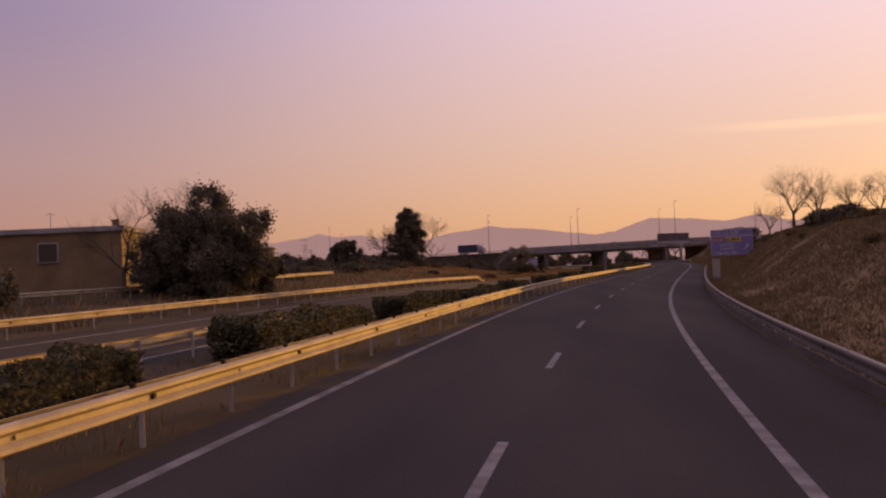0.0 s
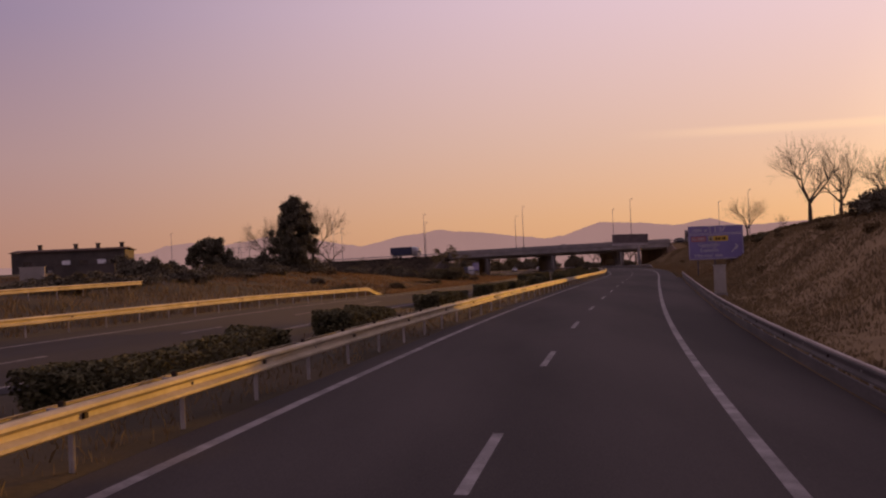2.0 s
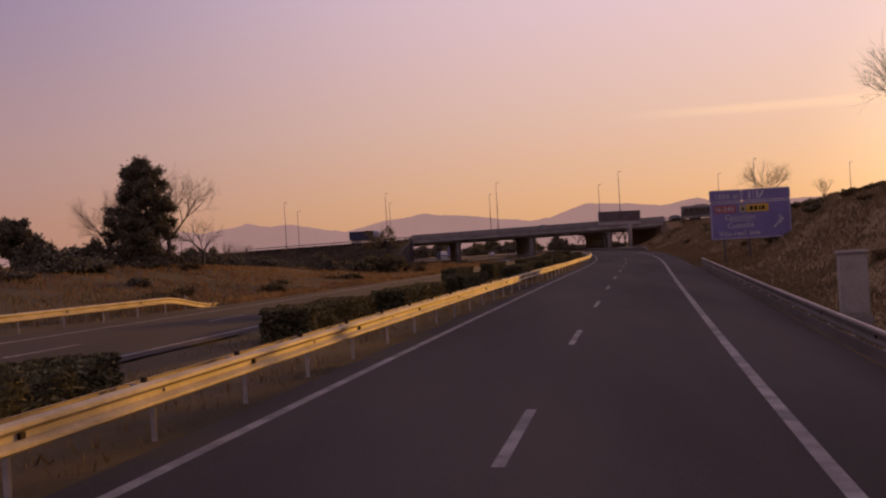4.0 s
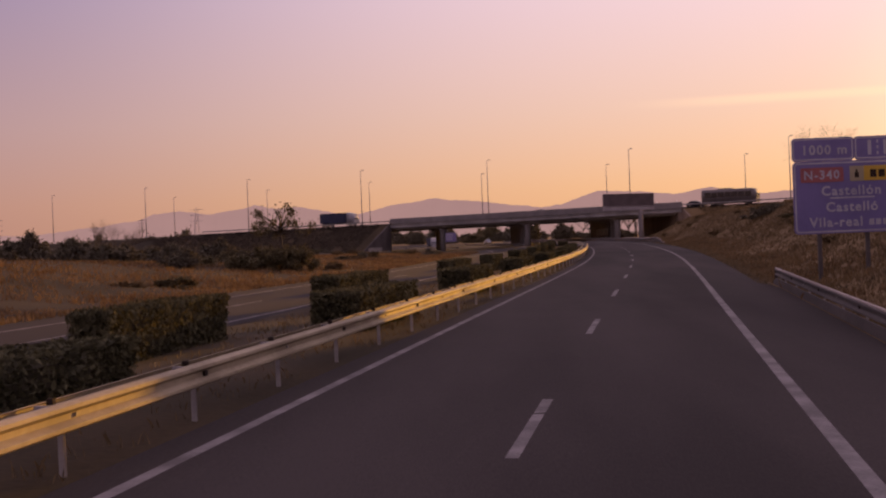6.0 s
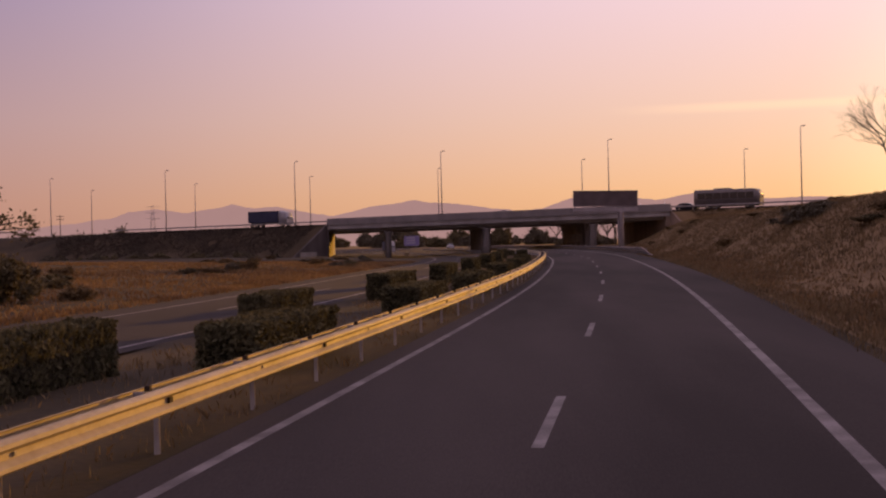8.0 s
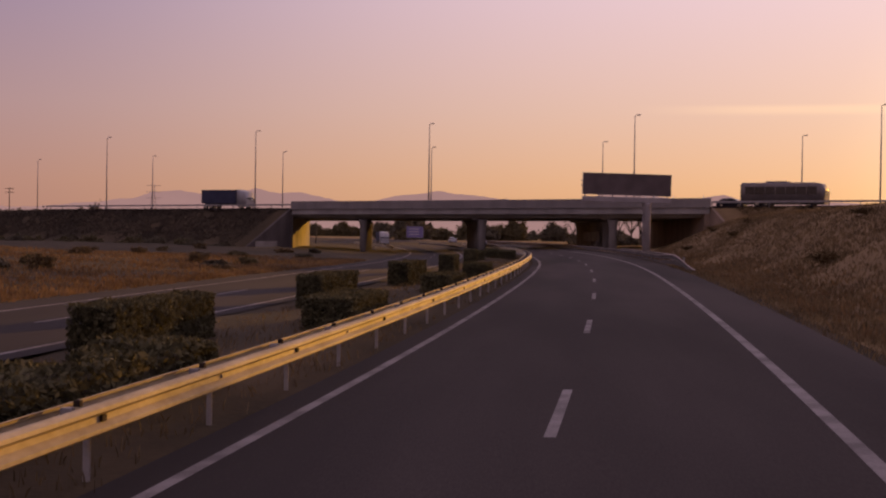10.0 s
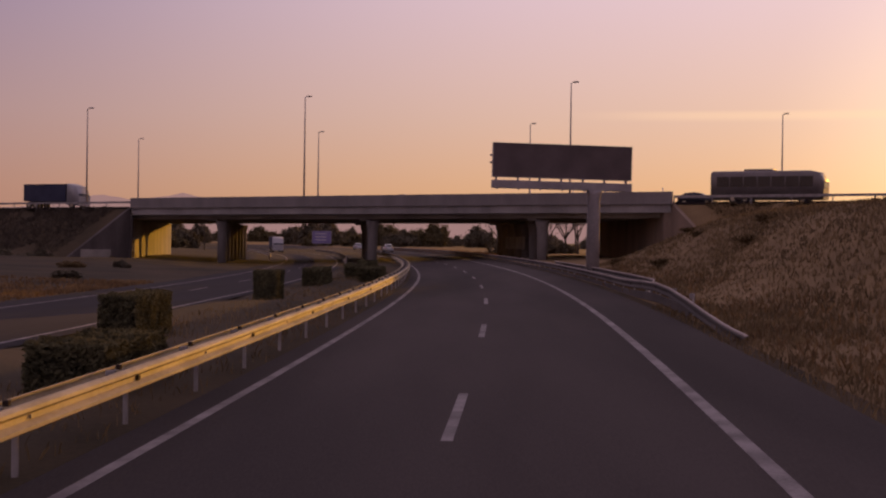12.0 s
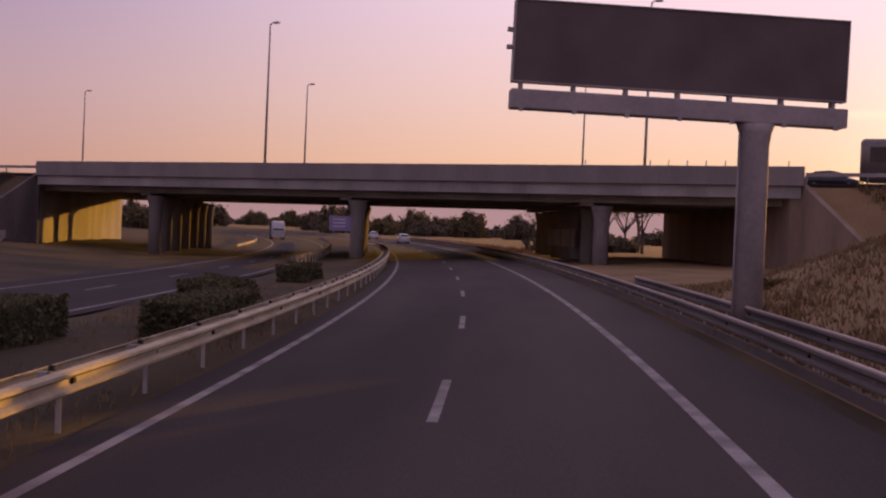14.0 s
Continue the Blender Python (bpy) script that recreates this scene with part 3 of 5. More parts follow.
def slab(u0, u1, n0, n1, z0, z1):
    """An upright block that runs askew under the deck; u0, u1 are taken at the near deck edge."""
    bm = bmesh.new()
    pts = [ov(u + SLANT * (n - N0), n, 0) for u, n in ((u0, n0), (u1, n0), (u1, n1), (u0, n1))]
    lo = [bm.verts.new((p.x, p.y, z0 + (deck_lift(p.dot(U)) if z0 > 4 else 0))) for p in pts]
    hi = [bm.verts.new((p.x, p.y, z1 + deck_lift(p.dot(U)))) for p in pts]
    for k in range(4):
        bm.faces.new((lo[k], lo[(k + 1) % 4], hi[(k + 1) % 4], hi[k]))
    bm.faces.new(lo[::-1])
    bm.faces.new(hi)
    bmesh.ops.recalc_face_normals(bm, faces=bm.faces[:])
    return bm


COLUMNS = 7                       # in each row, from the near deck edge to the far one


def pier(u):
    """A row of round columns that flare under a cap beam, running askew below the deck."""
    a, b = ov(u, N0 + 2.0, 0), ov(u + SLANT * (N1 - N0 - 4.0), N1 - 2.0, 0)
    for i in range(COLUMNS):
        c = a.lerp(b, i / (COLUMNS - 1))
        top = 6.05 + deck_lift(c.dot(U))
        bm = bmesh.new()
        tube(bm, [(c.x, c.y, -0.4), (c.x, c.y, top - 1.6), (c.x, c.y, top - 0.9), (c.x, c.y, top - 0.4), (c.x, c.y, top)], [0.6, 0.6, 0.64, 0.78, 0.84], 16)
        part("column", bm, CONCRETE_SHADED, bridge)
    part("cap_beam", slab(u - 0.6, u + 0.6, N0 + 1.9, N1 - 2.0, 6.052, 6.29), CONCRETE_SHADED, bridge)


for u in (-238.4, -215.7, -193.2):
    pier(u)


part("abutment", slab(FACE_L - 2.6, FACE_L, N0 + 0.6, N1 - 0.1, -0.5, 6.9), CONCRETE_DARK, bridge, "concrete abutment wall catching the low sun")
# slab added so the abutment's end is darker than its sunlit face
part("end_slab", slab(FACE_L - 2.7, FACE_L + 0.1, N0 + 0.1, N0 + 0.596, -0.5, 6.8), CONCRETE_DIM, bridge, "dim slab added over the unlit abutment end")
part("abutment", slab(FACE_R, FACE_R + 2.4, N0 + 0.3, N1 - 0.3, -0.5, 6.9), CONCRETE_WING, bridge)


def wing(u, du, n_len, z_low):
    """A triangular wing wall in front of an abutment, falling with the bank."""
    bm = bmesh.new()
    top = DECK + deck_lift(u) - 0.1
    a = [bm.verts.new(ov(u, N0 + 0.3, z_low)), bm.verts.new(ov(u + du, N0 - n_len, z_low)), bm.verts.new(ov(u + du, N0 - n_len, z_low + 0.6)), bm.verts.new(ov(u, N0 + 0.3, top))]
    b = [bm.verts.new(v.co - U * 0.4) for v in a]
    bm.faces.new(a)
    bm.faces.new(b[::-1])
    for k in range(4):
        bm.faces.new((a[k], b[k], b[(k + 1) % 4], a[(k + 1) % 4]))
    bmesh.ops.recalc_face_normals(bm, faces=bm.faces[:])
    return bm


part("wing_wall", wing(U1 + 0.9, 10.5, 10.8, 0.3), CONCRETE_WING, bridge)
part("wing_wall", wing(U0 - 0.75, -1.3, 10.8, 0.0), CONCRETE_DIM, bridge)
part("wall_patch", slab(-192.58, -192.53, N0 + 10.5, N0 + 26.0, 2.9, 4.3), WALL_PALE, bridge, "pale panel between two columns")


def on_wing(u, du, n_len, a0, a1, z0, z1, thick):
    """A panel lying on a wing wall between two fractions of its length."""
    bm = bmesh.new()
    way = (U * du - N * n_len).normalized()
    out = Vector((-way.y, way.x, 0)) * (-1 if du > 0 else 1)
    p, q = ov(u, N0 + 0.3, 0) + (U * du - N * (n_len + 0.3)) * a0, ov(u, N0 + 0.3, 0) + (U * du - N * (n_len + 0.3)) * a1
    vs = [bm.verts.new(c + out * t + Vector((0, 0, z))) for c in (p, q) for t in (-0.1, thick) for z in (z0, z1)]
    for f in ((0, 1, 3, 2), (4, 6, 7, 5), (0, 4, 5, 1), (2, 3, 7, 6), (0, 2, 6, 4), (1, 5, 7, 3)):
        bm.faces.new([vs[i] for i in f])
    bmesh.ops.recalc_face_normals(bm, faces=bm.faces[:])
    return bm


part("wall_patch", on_wing(U1 + 0.9, 10.5, 10.8, 0.02, 0.19, 1.3, 3.1, 0.02), WALL_PALE, bridge, "pale painted-over patch on the wing wall")
part("hatch", on_wing(U1 + 0.9, 10.5, 10.8, 0.2, 0.42, 1.6, 3.0, 0.03), WALL_DARK, bridge, "dark steel hatch in the wing wall")
part("wall_patch", on_wing(U0 - 0.75, -1.3, 10.8, 0.3, 0.75, 1.0, 2.1, 0.02), WALL_PALE, bridge, "pale painted-over patch on the wing wall")


def bank_fill(u, du, n_len, wide, earth, label):
    """Earth heaped behind a wing wall, falling with it."""
    top = DECK + deck_lift(u) - 0.22
    vs, fs, steps = [], [], 8
    for i in range(steps + 1):
        q = i / steps
        for j in range(5):
            p = ov(u + du * q + wide * j / 4, N0 + 0.3 - (n_len + 0.3) * q, 0)
            z = top + (0.75 - top) * q
            vs.append((p.x, p.y, z + (0.12 * noise.noise(p * 0.5) - 0.05 if j else -0.05)))
    for i in range(steps):
        for j in range(4):
            a = i * 5 + j
            fs.append((a, a + 1, a + 6, a + 5))
    tagged(new("bank", mesh("bank", vs, fs, earth, flat=False)), label, "bank", kind="structure")


bank_fill(U1 + 0.9, 10.5, 10.8, 6.0, SLOPE, "dry grassy earth behind the wing wall")
bank_fill(U0 - 1.1, -1.3, 10.8, -6.0, SOIL, "dry grassy earth behind the wing wall of the approach")


def bank_rail(u0, u1, n, label):
    """A rail along the top of the bank: beam with clear air beneath."""
    rail = thing("guard_rail", Matrix(), label, "guard rail", "overpass guard rails")
    part("beam", ov_prism(u0, u1, n - 0.04, n + 0.04, DECK + 0.45, DECK + 0.72, 12), ZINC_DULL, rail)
    count = int(abs(u1 - u0) / 4)
    for i in range(count + 1):
        u = u0 + (u1 - u0) * i / count
        part("post", ov_prism(u - 0.06, u + 0.06, n + 0.05, n + 0.13, DECK - 0.3, DECK + 0.68), ZINC_DULL, rail)


bank_rail(U1 + 0.8, U1 + 80, N0 + 0.2, "thin guard rail on top of the grassy bank")
bank_rail(U0 - 60, U0 - 0.8, N0 + 0.2, "thin guard rail on the overpass approach")


def street_lamp(u, n, tall, side, group):
    base = ov(u, n, DECK + deck_lift(u))
    lamp = thing("street_lamp", pose(base.x, base.y, base.z, 0, 0, math.degrees(AX)), "tall thin grey steel street lamp on the overpass", "street lamp", group)
    bm = bmesh.new()
    tube(bm, [(0, 0, 0), (0, 0, tall * 0.5), (0, 0, tall)], [0.13, 0.10, 0.06], 8)
    part("pole", bm, GREY_PAINT, lamp)
    part("base", boxes((-0.2, 0.2, -0.2, 0.2, 0.0, 0.35), bevel=0.03), GREY_PAINT, lamp)
    bm = bmesh.new()
    tube(bm, [(0, 0, tall - 0.15), (0.1 * side, 0.1, tall + 0.1), (0.3 * side, 0.25, tall + 0.14)], [0.05, 0.045, 0.04], 6)
    part("arm", bm, GREY_PAINT, lamp)
    part("lamp_head", boxes((min(0.2 * side, 0.75 * side), max(0.2 * side, 0.75 * side), 0.1, 0.4, tall + 0.05, tall + 0.22), bevel=0.05), GREY_PAINT, lamp)
    return lamp


for k in range(-4, 4):
    street_lamp(-225.3 + 35.7 * k, N0 + 1.3, 13.4, 1, "front row of overpass lamps")
for k in range(-3, 4):
    street_lamp(-246.0 + 35.6 * k, N1 - 1.3, 12.3, 1, "back row of overpass lamps")
for u in (-178.4, -183.0, -184.44, -185.88, -187.32, -188.76, -194.0):
    q = ov(u, N0 + 0.3, 9.09 + deck_lift(u))
    r = new("marker_post", to_mesh(boxes((-0.05, 0.05, -0.02, 0.02, 0, 0.4), bevel=0.01), "marker_post", SIGN_WHITE))
    r.matrix_world = pose(q.x, q.y, q.z, 0, 0, math.degrees(AX))
    tagged(r, "small white marker on the overpass parapet", "marker", "parapet markers")


# ---- digital billboard on a single thick column ----
board = thing("billboard", pose(29.0, 407.8, -0.1, 0, 0, 7.0), "large blank dark billboard on one grey steel column", "billboard")
TILT = pose(-0.05, 0, 8.66, 0, 0.8, 0)
part("screen", boxes((-4.36, 4.36, -0.16, 0.16, -0.80, 1.26), bevel=0.02), SCREEN, board, "blank dark display panel", TILT)
for x0, x1, z0, z1 in ((-4.40, 4.40, 1.264, 1.30), (-4.40, 4.40, -0.84, -0.804), (-4.40, -4.364, -0.80, 1.26), (4.364, 4.40, -0.80, 1.26)):
    part("frame_bar", boxes((x0, x1, -0.19, 0.19, z0, z1), bevel=0.01), GREY_PAINT, board, "", TILT)
part("beam", boxes((-4.4, 4.4, -0.35, 0.35, -1.52, -1.02), bevel=0.04), GREY_PAINT, board, "box beam carrying the screen", TILT)
for i in range(7):
    x = -4.15 + i * 1.37
    part("bracket", boxes((x - 0.05, x + 0.05, -0.12, 0.12, -1.02, -0.84)), GREY_PAINT, board, "", TILT)
    part("bolt_plate", boxes((x - 0.06, x + 0.06, -0.42, -0.352, -1.6, -1.48)), GREY_PAINT, board, "", TILT)
for z in (0.0, 0.45):
    part("hook", boxes((-4.56, -4.402, -0.05, 0.05, z, z + 0.12), bevel=0.01), GREY_PAINT, board, "", TILT)
bm = bmesh.new()
tube(bm, [(2.0, 0, 0.8), (2.0, 0, 6.55), (2.0, 0, 6.85), (2.0, 0, 7.1)], [0.38, 0.38, 0.42, 0.50], 20)
part("column", bm, GREY_PAINT, board, "round grey steel column")
bm = bmesh.new()
tube(bm, [(1.56, -0.1, 1.2), (1.56, -0.1, 6.8)], [0.03, 0.03], 6)
part("conduit", bm, GREY_PAINT, board)


# ---- motorway sign ----
def text_mesh(text, size, bold):
    cu = bpy.data.curves.new("text", "FONT")
    cu.body, cu.size, cu.extrude, cu.offset, cu.resolution_u = text, size, 0.004, bold, 3
    cu.space_character = 1.18
    tmp = bpy.data.objects.new("text", cu)
    me = bpy.data.meshes.new_from_object(tmp)
    bpy.data.objects.remove(tmp)
    return me, max([v.co.x for v in me.vertices], default=0.0)


def lettering(text, size, x, z, parent, material, bold=0.004):
    """One mesh a letter, spaced as the whole word is."""
    for k, ch in enumerate(text):
        if ch == " ":
            continue
        me, own = text_mesh(ch, size, bold)
        _, far = text_mesh(text[:k + 1], size, bold)
        part("letter", me, material, parent, "", pose(x + far - own, -0.075, z, 90, 0, 0))


def round_panel(x0, x1, z0, z1, y0, y1, r, k=6):
    bm = bmesh.new()
    pts = []
    for cx, cz, a0 in ((x1 - r, z1 - r, 0), (x0 + r, z1 - r, 90), (x0 + r, z0 + r, 180), (x1 - r, z0 + r, 270)):
        for i in range(k + 1):
            a = radians(a0 + 90 * i / k)
            pts.append((cx + r * math.cos(a), cz + r * math.sin(a)))
    a = [bm.verts.new((x, y0, z)) for x, z in pts]
    b = [bm.verts.new((x, y1, z)) for x, z in pts]
    bm.faces.new(a[::-1])
    bm.faces.new(b)
    for i in range(len(a)):
        bm.faces.new((a[i], a[(i + 1) % len(a)], b[(i + 1) % len(a)], b[i]))
    bmesh.ops.recalc_face_normals(bm, faces=bm.faces[:])
    return bm


def ring_panel(x0, x1, z0, z1, y, w, r):
    """A rounded outline w wide."""
    bm = bmesh.new()
    loops = []
    for q, rr in ((0, r), (w, r - w)):
        pts = []
        for cx, cz, a0 in ((x1 - r, z1 - r, 0), (x0 + r, z1 - r, 90), (x0 + r, z0 + r, 180), (x1 - r, z0 + r, 270)):
            for i in range(6):
                a = radians(a0 + 90 * i / 5)
                pts.append(bm.verts.new((cx + rr * math.cos(a), y, cz + rr * math.sin(a))))
        loops.append(pts)
    o, n = loops
    for i in range(len(o)):
        bm.faces.new((o[i], o[(i + 1) % len(o)], n[(i + 1) % len(o)], n[i]))
    return bm


sp = on(227.4, 6.95)
sign = thing("motorway_sign", pose(sp.x, sp.y, sp.z - 0.18, 0, 0, 4.0), "blue exit sign with white lettering on steel posts", "road sign")
SW = 6.2
part("panel", round_panel(0, SW, 2.0, 4.85, -0.05, 0.0, 0.18), SIGN_BLUE, sign, "blue main panel with white border")
part("border", ring_panel(0.05, SW - 0.05, 2.05, 4.80, -0.056, 0.06, 0.16), SIGN_TEXT, sign)
part("panel", round_panel(0, 2.45, 4.855, 5.78, -0.05, 0.0, 0.14), SIGN_BLUE, sign, "blue distance panel")
part("border", ring_panel(0.04, 2.41, 4.90, 5.74, -0.056, 0.05, 0.12), SIGN_TEXT, sign)
part("panel", round_panel(2.46, SW, 4.855, 5.78, -0.05, 0.0, 0.14), SIGN_BLUE, sign, "blue exit symbol panel")
part("border", ring_panel(2.50, SW - 0.04, 4.90, 5.74, -0.056, 0.05, 0.12), SIGN_TEXT, sign)
part("route_panel", round_panel(0.3, 2.0, 4.03, 4.60, -0.07, -0.052, 0.06), SIGN_RED, sign, "red route number field")
part("route_panel", round_panel(2.25, 2.8, 4.03, 4.62, -0.07, -0.052, 0.04), SIGN_FADED, sign, "faded yellowish symbol field")
part("route_panel", round_panel(2.804, 4.5, 4.03, 4.62, -0.0705, -0.052, 0.04), SIGN_YELLOW, sign, "yellow route field")
part("symbol", boxes((2.44, 2.60, -0.078, -0.072, 4.16, 4.36), (2.48, 2.56, -0.078, -0.072, 4.36, 4.48)), RUBBER, sign)
for x0, x1 in ((3.05, 3.3), (3.38, 3.63), (3.75, 3.9), (3.96, 4.2)):
    part("illegible_bar", boxes((x0, x1, -0.078, -0.072, 4.16, 4.46)), RUBBER, sign)
lettering("1000 m", 0.52, 0.36, 5.12, sign, SIGN_TEXT, 0.012)
lettering("N-340", 0.48, 0.42, 4.15, sign, SIGN_TEXT, 0.01)
lettering("Castellón", 0.52, 1.1, 3.50, sign, SIGN_TEXT, 0.012)
lettering("Castelló", 0.52, 1.26, 2.86, sign, SIGN_TEXT, 0.012)
lettering("Vila-real", 0.52, 0.6, 2.27, sign, SIGN_TEXT, 0.012)
for x0, x1 in ((2.95, 3.15), (3.22, 3.42), (3.5, 3.75)):
    part("illegible_bar", boxes((x0, x1, -0.06, -0.052, 2.28, 2.52)), SIGN_TEXT, sign)
part("underline", boxes((1.45, 3.2, -0.06, -0.054, 3.36, 3.42)), SIGN_TEXT, sign)
for x0, x1 in ((3.0, 3.14), (3.62, 3.76)):
    part("symbol", boxes((x0, x1, -0.06, -0.054, 5.05, 5.62)), SIGN_TEXT, sign)
for z in (5.05, 5.28, 5.50):
    part("symbol", boxes((3.35, 3.42, -0.06, -0.054, z, z + 0.12)), SIGN_TEXT, sign)
part("symbol", boxes((-0.07, 0.07, -0.06, -0.054, -0.3, 0.3)), SIGN_TEXT, sign, "", pose(4.0, 0, 5.36, 0, 32, 0))
part("arrow", boxes((-0.07, 0.07, -0.06, -0.054, -0.45, 0.42), (-0.3, 0.07, -0.06, -0.054, 0.42, 0.55), (0.07, 0.2, -0.06, -0.054, 0.0, 0.55)), SIGN_TEXT, sign, "white slanting arrow", pose(5.15, 0, 3.1, 0, 40, 0))
for x in (1.0, 2.9, 4.8):
    bm = boxes((x - 0.07, x + 0.07, 0.01, 0.17, -0.3, 5.7), bevel=0.01)
    part("post", bm, ZINC_DUSTY_SHADED, sign)

far_at = on(730, 5.0)
far_sign = thing("motorway_sign", pose(far_at.x, far_at.y, far_at.z + rel(730, 5.0), 0, 0, 12.0), "blue motorway sign far beyond the overpass", "road sign")
part("panel", round_panel(0, 5.6, 0.9, 4.6, -0.05, 0.0, 0.15), SIGN_BLUE, far_sign)
part("border", ring_panel(0.05, 5.55, 0.95, 4.55, -0.056, 0.07, 0.12), SIGN_TEXT, far_sign)
for x in (1.2, 4.4):
    part("post", boxes((x - 0.08, x + 0.08, 0.01, 0.17, -0.6, 4.5), bevel=0.01), ZINC_DULL, far_sign)
for z in (3.6, 2.7, 1.8):
    part("illegible_bar", boxes((0.8, 4.2, -0.06, -0.052, z, z + 0.35)), SIGN_TEXT, far_sign)

# ---- roadside cabinet ----
cab = thing("roadside_cabinet", set_at(158, 7.2, -0.1), "pale grey roadside cabinet behind the guard rail", "cabinet")
part("body", boxes((-0.36, 0.36, -0.28, 0.28, 0.05, 1.72), bevel=0.03), WALL_PALE, cab)
part("roof", boxes((-0.41, 0.41, -0.33, 0.33, 1.724, 1.8), bevel=0.02), WALL_PALE, cab)
part("plinth", boxes((-0.43, 0.43, -0.35, 0.35, -0.3, 0.046), bevel=0.01), CONCRETE, cab)
cab_door = part("door", boxes((-0.31, 0.31, -0.305, -0.284, 0.15, 1.62), bevel=0.008), WALL_PALE, cab)
part("handle", boxes((0.2, 0.24, -0.33, -0.306, 0.85, 1.0), bevel=0.006), ZINC_DULL, cab_door)
for z in (1.3, 1.38, 1.46):
    part("louvre", boxes((-0.2, 0.2, -0.315, -0.306, z, z + 0.03)), ZINC_DULL, cab_door)

# ---- vehicles ----
def loft(sections, material_name="body"):
    """Skins cross sections: each (y, [(x, z) ...]) from one side over to the other."""
    bm = bmesh.new()
    rows = [[bm.verts.new((x, y, z)) for x, z in pts] for y, pts in sections]
    for a, b in zip(rows, rows[1:]):
        for k in range(len(a) - 1):
            bm.faces.new((a[k], a[k + 1], b[k + 1], b[k])).smooth = True
        bm.faces.new((a[-1], a[0], b[0], b[-1]))
    bm.faces.new(rows[0][::-1])
    bm.faces.new(rows[-1])
    bmesh.ops.recalc_face_normals(bm, faces=bm.faces[:])
    return bm


def wheel(parent, x, y, r, w):
    bm = bmesh.new()
    tube(bm, [(x - w / 2, y, r), (x + w / 2, y, r)], [r, r], 18)
    wh = part("wheel", bm, TYRE, parent)
    bm = bmesh.new()
    tube(bm, [(x - w / 2 - 0.01, y, r), (x + w / 2 + 0.01, y, r)], [r * 0.6, r * 0.6], 14)
    part("rim", bm, ZINC, wh)


def car(m, paint, label):
    c = thing("car", m, label, "car")

    def sec(w, z0, z1, r):
        return [(-w, z0), (-w, z1 - r), (-w + r * 0.4, z1 - r * 0.3), (-w + r, z1), (w - r, z1), (w - r * 0.4, z1 - r * 0.3), (w, z1 - r), (w, z0)]
    part("body", loft([(-2.1, sec(0.78, 0.35, 0.86, 0.1)), (-2.0, sec(0.86, 0.25, 0.98, 0.1)), (-1.2, sec(0.89, 0.22, 0.98, 0.08)), (0.6, sec(0.89, 0.22, 0.95, 0.08)), (1.6, sec(0.87, 0.24, 0.85, 0.12)), (2.1, sec(0.74, 0.32, 0.68, 0.14))]), paint, c)
    part("cabin", loft([(-1.85, sec(0.70, 0.97, 1.02, 0.03)), (-1.25, sec(0.64, 0.97, 1.40, 0.1)), (-0.2, sec(0.65, 0.96, 1.47, 0.12)), (0.5, sec(0.66, 0.94, 1.36, 0.1)), (1.25, sec(0.70, 0.88, 0.92, 0.03))]), paint, c)
    part("rear_window", loft([(-1.86, [(-0.60, 1.04), (-0.60, 1.05), (0.60, 1.05), (0.60, 1.04)]), (-1.34, [(-0.55, 1.35), (-0.55, 1.37), (0.55, 1.37), (0.55, 1.35)])]), DARK_GLASS, c)
    for sx in (-1, 1):
        part("side_window", loft([(-1.2, [(sx * 0.69, 1.0), (sx * 0.655, 1.34), (sx * 0.66, 1.34), (sx * 0.70, 1.0)]), (0.9, [(sx * 0.71, 0.97), (sx * 0.69, 1.1), (sx * 0.695, 1.1), (sx * 0.72, 0.97)])]), DARK_GLASS, c)
        part("tail_lamp", boxes((min(sx * 0.55, sx * 0.84), max(sx * 0.55, sx * 0.84), -2.12, -1.98, 0.72, 0.88), bevel=0.02), RED_LAMP, c)
        for y in (-1.3, 1.35):
            wheel(c, sx * 0.79, y, 0.32, 0.2)
    part("bumper", boxes((-0.8, 0.8, -2.18, -2.05, 0.3, 0.55), bevel=0.04), paint, c)
    part("plate_bar", boxes((-0.26, 0.26, -2.19, -2.178, 0.6, 0.7)), SIGN_WHITE, c)
    return c


def on_deck(u, n, turn=-90):
    p = ov(u, n, DECK + deck_lift(u))
    return pose(p.x, p.y, p.z, 0, 0, math.degrees(AX) + turn)


car(set_at(585, 1.75, rel(585, 1.75) + 0.012), CAR_SILVER, "silver saloon car driving ahead on the carriageway")
car(set_at(636, 1.75, rel(636, 1.75) + 0.012), CAR_SILVER, "pale hatchback farther along the carriageway")
car(on_deck(-214.0, N0 + 7.0), CAR_DARK, "dark car crossing the overpass")
car(on_deck(-178.0, N0 + 11.0), CAR_DARK, "dark estate car on the overpass approach")


